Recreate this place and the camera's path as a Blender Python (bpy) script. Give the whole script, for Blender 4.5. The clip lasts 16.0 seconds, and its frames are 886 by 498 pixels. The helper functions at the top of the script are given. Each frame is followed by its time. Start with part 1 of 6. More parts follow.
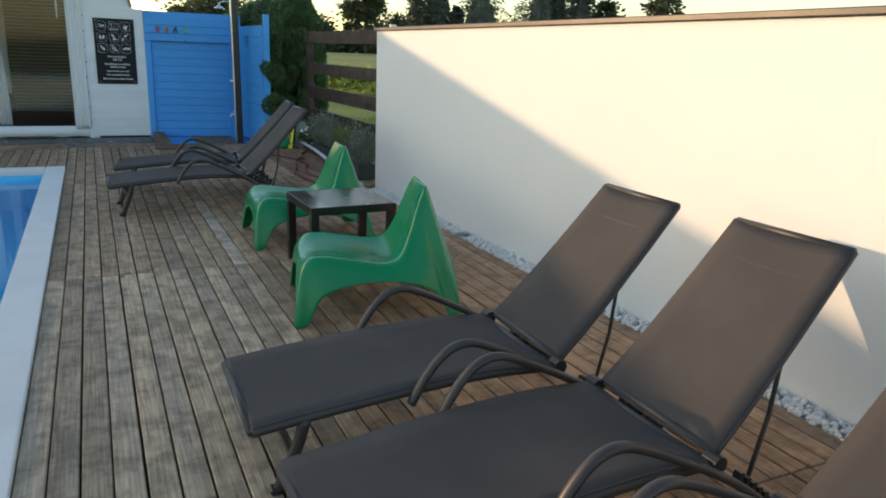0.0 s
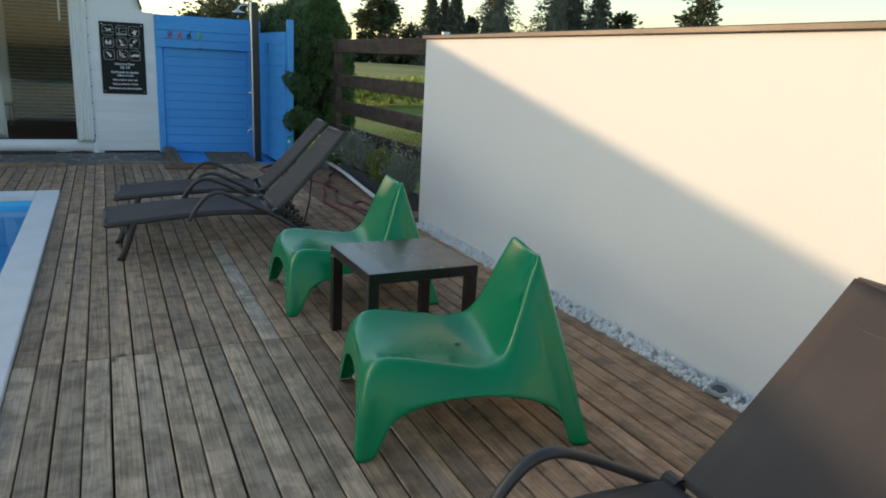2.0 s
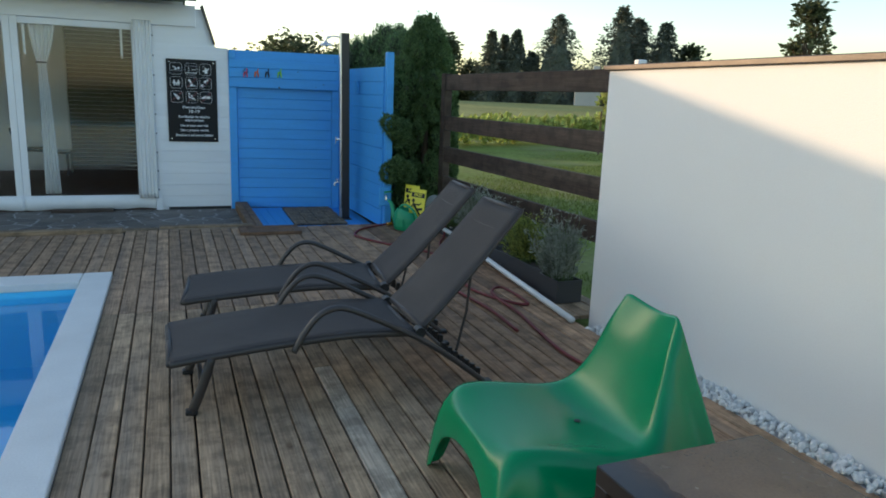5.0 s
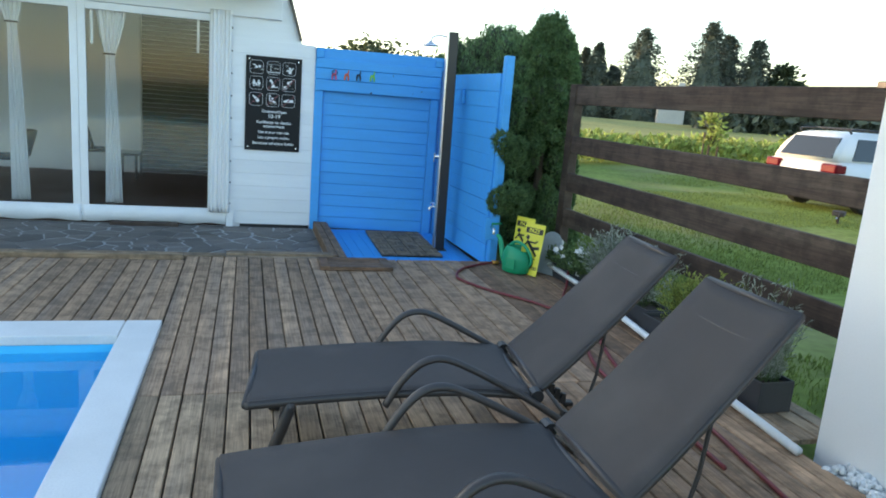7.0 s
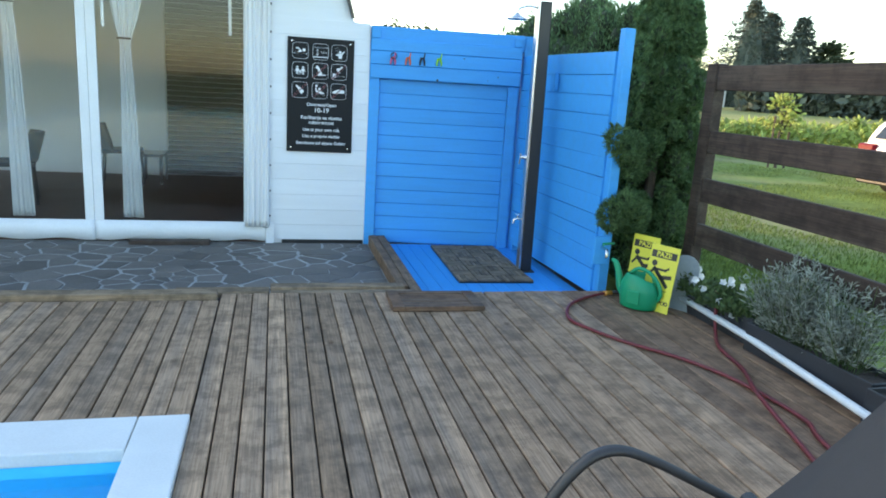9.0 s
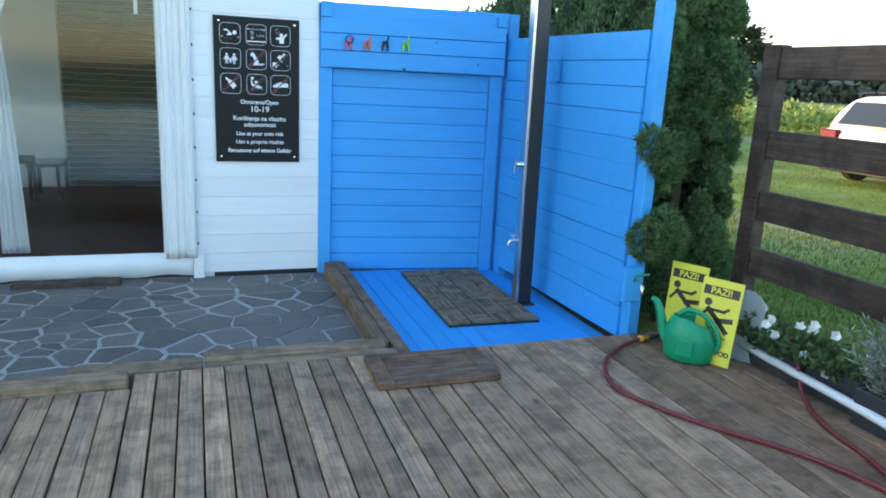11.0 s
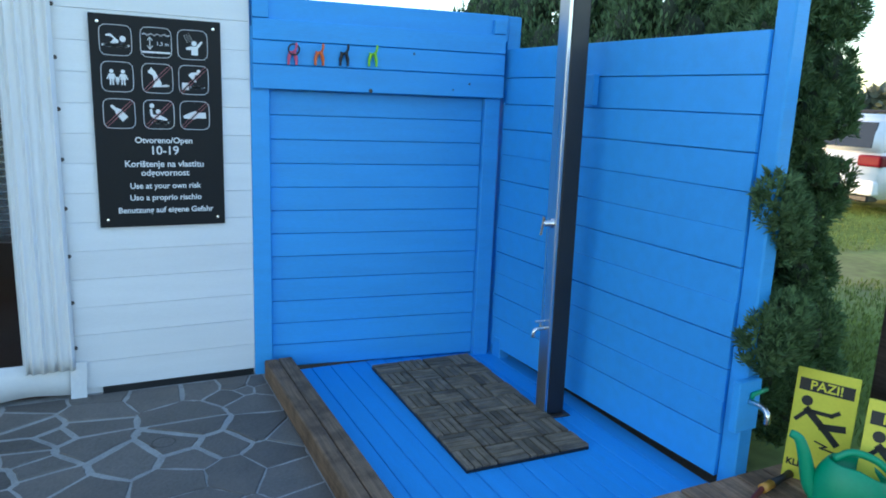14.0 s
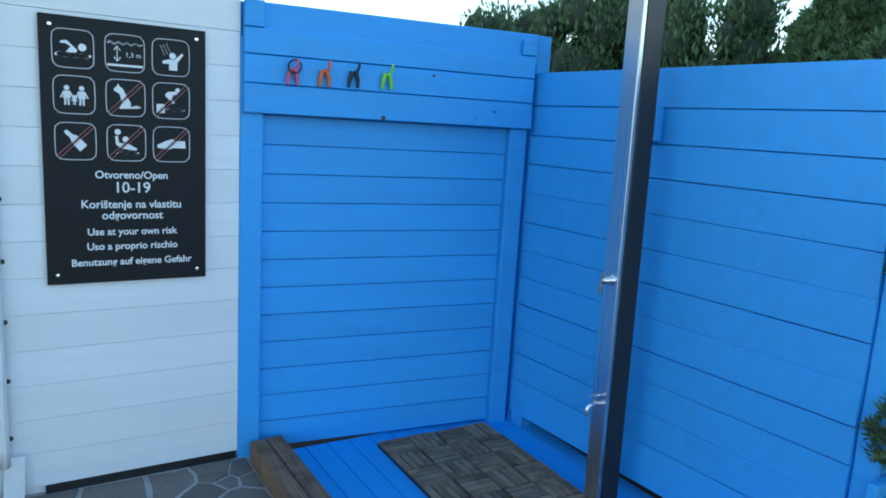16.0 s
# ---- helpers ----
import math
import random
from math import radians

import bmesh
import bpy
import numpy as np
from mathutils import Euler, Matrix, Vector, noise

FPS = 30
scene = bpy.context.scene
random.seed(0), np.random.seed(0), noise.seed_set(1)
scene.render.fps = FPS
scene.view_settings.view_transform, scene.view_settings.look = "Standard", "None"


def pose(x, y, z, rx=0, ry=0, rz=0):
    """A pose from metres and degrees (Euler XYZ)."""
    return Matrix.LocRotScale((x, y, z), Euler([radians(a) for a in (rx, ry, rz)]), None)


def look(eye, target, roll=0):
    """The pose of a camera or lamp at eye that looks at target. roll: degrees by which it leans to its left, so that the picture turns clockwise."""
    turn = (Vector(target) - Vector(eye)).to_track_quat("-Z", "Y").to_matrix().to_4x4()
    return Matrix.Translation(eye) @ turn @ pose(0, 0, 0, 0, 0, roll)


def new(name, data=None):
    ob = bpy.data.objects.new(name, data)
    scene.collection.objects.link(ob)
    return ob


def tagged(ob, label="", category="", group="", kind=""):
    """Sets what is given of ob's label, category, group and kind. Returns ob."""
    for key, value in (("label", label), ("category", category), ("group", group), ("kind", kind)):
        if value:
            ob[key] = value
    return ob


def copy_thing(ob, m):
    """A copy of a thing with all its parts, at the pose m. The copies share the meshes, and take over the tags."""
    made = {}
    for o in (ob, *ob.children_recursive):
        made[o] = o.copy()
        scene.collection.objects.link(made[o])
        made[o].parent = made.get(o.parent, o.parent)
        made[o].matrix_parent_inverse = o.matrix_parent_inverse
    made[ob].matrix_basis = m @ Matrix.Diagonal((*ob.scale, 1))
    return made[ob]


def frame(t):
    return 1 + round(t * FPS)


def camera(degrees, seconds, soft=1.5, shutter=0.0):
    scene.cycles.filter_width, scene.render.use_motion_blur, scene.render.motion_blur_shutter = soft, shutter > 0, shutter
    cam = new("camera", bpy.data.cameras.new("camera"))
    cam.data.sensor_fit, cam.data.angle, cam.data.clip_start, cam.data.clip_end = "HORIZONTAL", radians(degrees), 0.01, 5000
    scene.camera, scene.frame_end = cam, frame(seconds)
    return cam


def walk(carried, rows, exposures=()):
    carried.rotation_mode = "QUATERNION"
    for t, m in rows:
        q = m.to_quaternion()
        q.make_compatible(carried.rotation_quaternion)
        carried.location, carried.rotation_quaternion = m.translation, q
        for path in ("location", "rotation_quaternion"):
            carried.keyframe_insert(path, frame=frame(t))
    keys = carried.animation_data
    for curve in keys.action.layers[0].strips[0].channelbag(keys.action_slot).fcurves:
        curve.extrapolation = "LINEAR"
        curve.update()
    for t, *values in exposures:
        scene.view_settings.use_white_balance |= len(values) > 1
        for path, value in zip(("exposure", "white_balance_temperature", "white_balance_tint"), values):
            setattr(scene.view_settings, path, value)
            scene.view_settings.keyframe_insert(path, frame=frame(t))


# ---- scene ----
cam = camera(64.2, 16.0, soft=1.8)
METRES, EYE, TILT, LEAN, TURN = 9.476, 1.356, -0.4, 0.0, -26.4
ROWS = [
    (0.0, 0.0, 0.0, 0.0, 0.59, -15.0, -2.2),
    (0.5, -0.0114, 0.0239, -0.0004, 0.98, -14.77, -2.66),
    (1.0, -0.0271, 0.0546, 0.0006, -0.17, -15.06, -2.39),
    (1.5, -0.0365, 0.0878, 0.0006, 0.6, -14.76, -2.44),
    (2.0, -0.0462, 0.1182, 0.001, 1.39, -14.25, -2.97),
    (2.5, -0.0628, 0.1444, 0.0018, 0.18, -13.86, -2.5),
    (3.0, -0.0765, 0.1763, 0.001, -0.34, -13.32, -2.47),
    (3.5, -0.091, 0.2048, 0.0016, 0.96, -13.12, -2.97),
    (4.0, -0.1113, 0.2368, 0.0021, 0.98, -12.84, -2.67),
    (4.5, -0.1235, 0.2708, 0.0021, 2.99, -12.0, -2.1),
    (7.0, -0.2027, 0.4359, 0.0038, 11.25, -11.3, -4.55),
    (7.5, -0.2183, 0.4696, 0.0038, 12.23, -10.31, -4.43),
    (8.0, -0.2367, 0.4988, 0.0023, 15.59, -10.39, -4.81),
    (8.5, -0.2623, 0.5299, 0.0027, 14.51, -11.78, -4.17),
    (11.0, -0.3408, 0.6797, 0.0048, 7.56, -13.22, -2.82),
    (11.5, -0.3554, 0.7081, 0.0058, 4.44, -12.92, -2.16),
    (12.0, -0.363, 0.7382, 0.0056, 3.71, -13.08, -1.92),
    (12.5, -0.3705, 0.7629, 0.0062, 3.09, -12.59, -2.28),
    (13.0, -0.3833, 0.7847, 0.0063, 0.95, -12.13, -1.63),
    (13.5, -0.3938, 0.8059, 0.0059, 0.27, -12.47, -1.53),
    (14.0, -0.3985, 0.8268, 0.0069, 0.64, -11.45, -2.2),
    (14.5, -0.4097, 0.8451, 0.0074, 1.21, -11.45, -3.59),
    (15.0, -0.4257, 0.8606, 0.008, 1.03, -11.07, -3.26),
    (15.5, -0.4344, 0.8756, 0.0082, 0.54, -10.53, -3.02),
    (16.0, -0.4413, 0.89, 0.0091, -4.59, -9.49, -3.25),
]
walk(cam, [(t, pose(0, 0, EYE, TILT, LEAN, TURN) @ pose(METRES * x, METRES * y, METRES * z, 90 + pitch, roll, yaw)) for t, x, y, z, yaw, pitch, roll in ROWS],
     exposures=[(0.0, 1.29, 6550, 10), (3.5, 1.09, 6350, 10), (4.5, 1.17, 6250, 10), (7.0, 2.12, 6200, 10), (7.5, 2.30, 6200, 10), (8.5, 2.40, 6150, 10), (11.0, 2.45, 5930, 10), (12.5, 2.32, 5790, 10), (14.5, 2.08, 5650, 10), (16.0, 2.03, 5600, 10)])

# ---- light: low sun behind the house, clear sky ----
SUN_AZ, SUN_EL = -45.0, 9.0          # degrees from +y towards +x, degrees up
world = bpy.data.worlds.new("world")
scene.world = world
world.use_nodes = True
wn = world.node_tree
sky = wn.nodes.new("ShaderNodeTexSky")
sky.sky_type = "NISHITA"
sky.sun_disc = False
sky.sun_elevation, sky.sun_rotation = radians(SUN_EL), radians(SUN_AZ)
sky.air_density, sky.dust_density, sky.ozone_density = 1.0, 0.85, 1.0
wn.nodes["Background"].inputs["Strength"].default_value = 0.15
wn.links.new(sky.outputs[0], wn.nodes["Background"].inputs["Color"])
sun = new("sun", bpy.data.lights.new("sun", "SUN"))
sun.data.energy, sun.data.angle, sun.data.color = 1.5, radians(0.38), (1.0, 0.66, 0.36)
az, el = radians(SUN_AZ), radians(SUN_EL)
sun.matrix_world = look((math.sin(az) * math.cos(el) * 60, math.cos(az) * math.cos(el) * 60, math.sin(el) * 60), (0, 0, 0))


# ---- materials ----
def mat(name, base, rough=0.6, var=0.15, scale=8.0, fine=90.0, stretch=(1, 1, 1), bump=0.15, metal=0.0, rnd=0.0, dirt=None, dirt_amount=0.0, spec=0.5, trans=0.0, see=0.0):
    """Colour with coarse and fine variation, bump, and optional stains of another colour."""
    m = bpy.data.materials.new(name)
    m.use_nodes = True
    nt = m.node_tree
    N, L = nt.nodes, nt.links
    bsdf = N["Principled BSDF"]
    tc = N.new("ShaderNodeTexCoord")
    mp = N.new("ShaderNodeMapping")
    mp.inputs["Scale"].default_value = stretch
    oi = N.new("ShaderNodeObjectInfo")
    off = N.new("ShaderNodeVectorMath")
    off.operation = "SCALE"
    off.inputs[0].default_value = (7.3, 11.1, 5.7)
    L.new(oi.outputs["Random"], off.inputs["Scale"])
    L.new(off.outputs[0], mp.inputs["Location"])
    L.new(tc.outputs["Object"], mp.inputs["Vector"])
    n1, n2 = N.new("ShaderNodeTexNoise"), N.new("ShaderNodeTexNoise")
    for n, sc, de in ((n1, scale, 4.0), (n2, fine, 3.0)):
        n.inputs["Scale"].default_value, n.inputs["Detail"].default_value = sc, de
        L.new(mp.outputs[0], n.inputs["Vector"])
    add = N.new("ShaderNodeMath")
    add.operation = "ADD"
    L.new(n1.outputs["Fac"], add.inputs[0])
    L.new(n2.outputs["Fac"], add.inputs[1])
    mr = N.new("ShaderNodeMapRange")
    mr.inputs["From Min"].default_value, mr.inputs["From Max"].default_value = 0.6, 1.4
    mr.inputs["To Min"].default_value, mr.inputs["To Max"].default_value = 1 - var, 1 + var
    L.new(add.outputs[0], mr.inputs["Value"])
    val = mr.outputs[0]
    if rnd:
        r2 = N.new("ShaderNodeMapRange")
        r2.inputs["To Min"].default_value, r2.inputs["To Max"].default_value = 1 - rnd, 1 + rnd
        L.new(oi.outputs["Random"], r2.inputs["Value"])
        mu = N.new("ShaderNodeMath")
        mu.operation = "MULTIPLY"
        L.new(val, mu.inputs[0])
        L.new(r2.outputs[0], mu.inputs[1])
        val = mu.outputs[0]
    col = N.new("ShaderNodeVectorMath")
    col.operation = "SCALE"
    col.inputs[0].default_value = base
    L.new(val, col.inputs["Scale"])
    out = col.outputs[0]
    if dirt:
        n3 = N.new("ShaderNodeTexNoise")
        n3.inputs["Scale"].default_value, n3.inputs["Detail"].default_value = scale * 0.37, 6.0
        L.new(mp.outputs[0], n3.inputs["Vector"])
        ramp = N.new("ShaderNodeMapRange")
        ramp.inputs["From Min"].default_value, ramp.inputs["From Max"].default_value = 0.48, 0.72
        ramp.inputs["To Max"].default_value = dirt_amount
        L.new(n3.outputs["Fac"], ramp.inputs["Value"])
        mx = N.new("ShaderNodeMix")
        mx.data_type = "RGBA"
        mx.inputs[7].default_value = (*dirt, 1)
        L.new(ramp.outputs[0], mx.inputs[0])
        L.new(out, mx.inputs[6])
        out = mx.outputs[2]
    L.new(out, bsdf.inputs["Base Color"])
    rr = N.new("ShaderNodeMapRange")
    rr.inputs["To Min"].default_value, rr.inputs["To Max"].default_value = max(0.03, rough - 0.1), min(1, rough + 0.1)
    L.new(n1.outputs["Fac"], rr.inputs["Value"])
    L.new(rr.outputs[0], bsdf.inputs["Roughness"])
    bsdf.inputs["Metallic"].default_value = metal
    bsdf.inputs["Specular IOR Level"].default_value = spec
    if bump:
        b = N.new("ShaderNodeBump")
        b.inputs["Strength"].default_value, b.inputs["Distance"].default_value = bump, 0.01
        L.new(n2.outputs["Fac"], b.inputs["Height"])
        L.new(b.outputs[0], bsdf.inputs["Normal"])
    if trans or see:
        surf = bsdf.outputs[0]
        for kind, amount in (("ShaderNodeBsdfTranslucent", trans), ("ShaderNodeBsdfTransparent", see)):
            if amount:
                tn, ms = N.new(kind), N.new("ShaderNodeMixShader")
                if kind.endswith("Translucent"):
                    L.new(out, tn.inputs["Color"])
                ms.inputs[0].default_value = amount
                L.new(surf, ms.inputs[1])
                L.new(tn.outputs[0], ms.inputs[2])
                surf = ms.outputs[0]
        L.new(surf, N["Material Output"].inputs["Surface"])
    return m


def plank_wood(name, base, grey, rnd=0.25, rough=0.75, axis="y", knots=True):
    """Weathered softwood with grain along one axis, knots and grey patches."""
    st = (15, 1.0, 15) if axis == "y" else (1.0, 15, 15)
    m = mat(name, base, rough, 0.26, 1.6, 7.0, st, 0.25, rnd=rnd, dirt=grey, dirt_amount=0.8, spec=0.3)
    nt = m.node_tree
    N, L = nt.nodes, nt.links
    bsdf = N["Principled BSDF"]
    src = bsdf.inputs["Base Color"].links[0].from_socket
    tc, oi = N.new("ShaderNodeTexCoord"), N.new("ShaderNodeObjectInfo")
    sep = N.new("ShaderNodeMapping")
    sep.inputs["Scale"].default_value = (4.5, 2.6, 1) if axis == "y" else (2.6, 4.5, 4.5)
    off = N.new("ShaderNodeVectorMath")
    off.operation = "SCALE"
    off.inputs[0].default_value = (31.7, 17.3, 0)
    L.new(oi.outputs["Random"], off.inputs["Scale"])
    L.new(off.outputs[0], sep.inputs["Location"])
    L.new(tc.outputs["Object"], sep.inputs["Vector"])
    vo = N.new("ShaderNodeTexVoronoi")
    vo.inputs["Scale"].default_value = 1.0
    L.new(sep.outputs[0], vo.inputs["Vector"])
    mr = N.new("ShaderNodeMapRange")
    mr.inputs["From Min"].default_value, mr.inputs["From Max"].default_value = 0.035, 0.1
    mr.inputs["To Min"].default_value, mr.inputs["To Max"].default_value = 0.75 if knots else 0.0, 0.0
    L.new(vo.outputs["Distance"], mr.inputs["Value"])
    mx = N.new("ShaderNodeMix")
    mx.data_type = "RGBA"
    mx.inputs[7].default_value = (base[0] * 0.33, base[1] * 0.27, base[2] * 0.22, 1)
    L.new(mr.outputs[0], mx.inputs[0])
    L.new(src, mx.inputs[6])
    blot, bm_, off2, mul = N.new("ShaderNodeTexNoise"), N.new("ShaderNodeMapRange"), N.new("ShaderNodeVectorMath"), N.new("ShaderNodeVectorMath")
    blot.inputs["Scale"].default_value, blot.inputs["Detail"].default_value, blot.inputs["Roughness"].default_value = 7.0, 6.0, 0.65
    off2.operation = "ADD"
    L.new(tc.outputs["Object"], off2.inputs[0])
    L.new(off.outputs[0], off2.inputs[1])
    L.new(off2.outputs[0], blot.inputs["Vector"])
    bm_.inputs["From Min"].default_value, bm_.inputs["From Max"].default_value = 0.40, 0.56
    bm_.inputs["To Min"].default_value, bm_.inputs["To Max"].default_value = 0.68, 1.14
    L.new(blot.outputs["Fac"], bm_.inputs["Value"])
    mul.operation = "SCALE"
    L.new(mx.outputs[2], mul.inputs[0])
    L.new(bm_.outputs[0], mul.inputs["Scale"])
    streak, smap, srange, grain = N.new("ShaderNodeTexNoise"), N.new("ShaderNodeMapping"), N.new("ShaderNodeMapRange"), N.new("ShaderNodeVectorMath")
    smap.inputs["Scale"].default_value = (110, 3.0, 110) if axis == "y" else (3.0, 110, 110)
    streak.inputs["Scale"].default_value, streak.inputs["Detail"].default_value, streak.inputs["Roughness"].default_value = 1.0, 5.0, 0.7
    L.new(off2.outputs[0], smap.inputs["Vector"])
    L.new(smap.outputs[0], streak.inputs["Vector"])
    srange.inputs["From Min"].default_value, srange.inputs["From Max"].default_value = 0.36, 0.60
    srange.inputs["To Min"].default_value, srange.inputs["To Max"].default_value = 0.70, 1.14
    L.new(streak.outputs["Fac"], srange.inputs["Value"])
    grain.operation = "SCALE"
    L.new(mul.outputs[0], grain.inputs[0])
    L.new(srange.outputs[0], grain.inputs["Scale"])
    L.new(grain.outputs[0], bsdf.inputs["Base Color"])
    return m


def glass(name, tint=(1, 1, 1), rough=0.02, ior=1.45):
    m = bpy.data.materials.new(name)
    m.use_nodes = True
    b = m.node_tree.nodes["Principled BSDF"]
    b.inputs["Base Color"].default_value = (*tint, 1)
    b.inputs["Roughness"].default_value = rough
    b.inputs["IOR"].default_value = ior
    b.inputs["Transmission Weight"].default_value = 1.0
    return m


DECK_WORN = plank_wood("worn_deck_wood", (0.42, 0.315, 0.21), (0.32, 0.265, 0.205), 0.25)
DECK = plank_wood("deck_wood", (0.36, 0.25, 0.155), (0.25, 0.195, 0.145), 0.3)
DECK_DARK = plank_wood("dark_deck_wood", (0.36, 0.232, 0.142), (0.255, 0.185, 0.135), 0.3)
DECK_DAMP = plank_wood("damp_deck_wood", (0.28, 0.168, 0.10), (0.20, 0.135, 0.092), 0.25)
BEAM = plank_wood("beam_wood", (0.20, 0.125, 0.075), (0.16, 0.115, 0.08), 0.2)
BEAM_X = plank_wood("beam_wood_across", (0.27, 0.19, 0.12), (0.22, 0.175, 0.13), 0.2, axis="x")
TEAK = plank_wood("teak_wood", (0.17, 0.10, 0.06), (0.16, 0.12, 0.09), 0.15, axis="x", knots=False)
TILEWOOD = plank_wood("mat_wood", (0.23, 0.165, 0.105), (0.17, 0.135, 0.10), 0.3, axis="x", knots=False)
FENCE = plank_wood("fence_wood", (0.056, 0.038, 0.029), (0.10, 0.078, 0.06), 0.15)
WHITE = mat("white_render", (0.80, 0.80, 0.79), 0.85, 0.03, 1.2, 160.0, bump=0.12, dirt=(0.70, 0.70, 0.69), dirt_amount=0.25)
SIDING = mat("white_boards", (0.80, 0.81, 0.82), 0.5, 0.05, 2.0, 60.0, (1, 8, 8), 0.10, rnd=0.03)
BLUE = mat("blue_paint", (0.064, 0.348, 0.79), 0.55, 0.10, 2.0, 30.0, (1.2, 10, 10), 0.14, rnd=0.05)
BLUE_Y = mat("blue_paint_side", (0.064, 0.348, 0.79), 0.55, 0.10, 2.0, 30.0, (10, 1.2, 10), 0.14, rnd=0.05)
COPING = mat("coping_stone", (0.72, 0.72, 0.70), 0.7, 0.08, 5.0, 120.0, bump=0.1, dirt=(0.5, 0.5, 0.48), dirt_amount=0.3)
LINER = mat("pool_liner", (0.10, 0.60, 0.95), 0.35, 0.05, 1.5, 30.0, bump=0.03)
SLATE = mat("slate", (0.145, 0.128, 0.114), 0.7, 0.25, 7.0, 70.0, bump=0.4, rnd=0.25, dirt=(0.21, 0.175, 0.15), dirt_amount=0.5)
GROUT = mat("grout", (0.37, 0.36, 0.345), 0.9, 0.3, 9.0, 120.0, bump=0.4)
FRAME = mat("lounger_frame", (0.040, 0.034, 0.032), 0.45, 0.2, 6.0, 200.0, bump=0.03)
SLING = mat("lounger_sling", (0.070, 0.062, 0.060), 0.75, 0.18, 5.0, 420.0, bump=0.35, dirt=(0.16, 0.14, 0.125), dirt_amount=0.35, trans=0.15, see=0.08)
GREEN = mat("green_plastic", (0.0, 0.215, 0.082), 0.22, 0.08, 4.0, 160.0, bump=0.02, dirt=(0.006, 0.245, 0.095), dirt_amount=0.3, spec=0.36)
BLACKBROWN = mat("black_brown_foil", (0.020, 0.015, 0.014), 0.12, 0.15, 5.0, 60.0, bump=0.02, dirt=(0.10, 0.085, 0.07), dirt_amount=0.15)
DUSTFILM = mat("table_dust", (0.075, 0.054, 0.039), 0.24, 0.4, 9.0, 120.0, bump=0.05, dirt=(0.15, 0.112, 0.08), dirt_amount=0.6)
BLACK = mat("black_plastic", (0.018, 0.018, 0.019), 0.4, 0.15, 5.0, 80.0, bump=0.03)
SIGNBLACK = mat("sign_black", (0.013, 0.0135, 0.015), 0.55, 0.1, 3.0, 80.0, bump=0.02, spec=0.22)
SIGNWHITE = mat("sign_white", (0.80, 0.80, 0.80), 0.6, 0.02, 3.0, 80.0, bump=0)
SIGNRED = mat("sign_red", (0.56, 0.20, 0.21), 0.6, 0.02, 3.0, 80.0, bump=0)
CHROME = mat("chrome", (0.75, 0.75, 0.76), 0.22, 0.05, 5.0, 80.0, bump=0.0, metal=1.0)
STEEL = mat("brushed_steel", (0.62, 0.62, 0.63), 0.3, 0.06, 3.0, 60.0, (20, 20, 0.5), 0.03, metal=1.0)
METALCAP = mat("dark_flashing", (0.075, 0.065, 0.06), 0.45, 0.15, 3.0, 60.0, bump=0.05, metal=0.4)
CLOTH = mat("white_curtain", (0.84, 0.84, 0.84), 0.85, 0.04, 5.0, 260.0, bump=0.1, trans=0.08)
PVCWHITE = mat("white_tarp", (0.78, 0.79, 0.80), 0.4, 0.05, 3.0, 60.0, bump=0.06, dirt=(0.55, 0.55, 0.53), dirt_amount=0.25)
ROOMWALL = mat("room_wall", (0.78, 0.78, 0.77), 0.8, 0.06, 2.0, 60.0, bump=0.05)
ROOMFLOOR = mat("room_floor", (0.12, 0.065, 0.045), 0.5, 0.2, 3.0, 40.0, bump=0.05)
UPPERSHUTTER = mat("grey_shutter", (0.14, 0.13, 0.125), 0.55, 0.15, 3.0, 60.0, (1, 10, 10), 0.1)
SHUTTER = mat("brown_shutter", (0.055, 0.039, 0.030), 0.6, 0.2, 3.0, 60.0, (1, 10, 10), 0.1)
ROOF = mat("roof_sheet", (0.10, 0.12, 0.10), 0.6, 0.15, 3.0, 60.0, bump=0.1)
YELLOW = mat("yellow_board", (0.80, 0.72, 0.06), 0.5, 0.06, 4.0, 90.0, bump=0.03, dirt=(0.5, 0.42, 0.12), dirt_amount=0.2)
CAN = mat("green_can_plastic", (0.015, 0.30, 0.14), 0.42, 0.08, 5.0, 90.0, bump=0.04)
HOSE = mat("red_hose", (0.16, 0.022, 0.026), 0.5, 0.25, 12.0, 160.0, bump=0.1)
PIPE = mat("white_pipe", (0.74, 0.75, 0.76), 0.35, 0.08, 4.0, 80.0, bump=0.03)
POT = mat("planter_plastic", (0.030, 0.031, 0.036), 0.5, 0.2, 5.0, 80.0, bump=0.05)
SOIL = mat("soil", (0.05, 0.035, 0.025), 0.95, 0.4, 15.0, 120.0, bump=0.6)
PEBBLE = mat("white_pebbles", (0.74, 0.74, 0.72), 0.7, 0.12, 9.0, 120.0, bump=0.2)
PEBBLEBED = mat("pebble_bed", (0.42, 0.41, 0.40), 0.9, 0.4, 25.0, 120.0, bump=0.6)


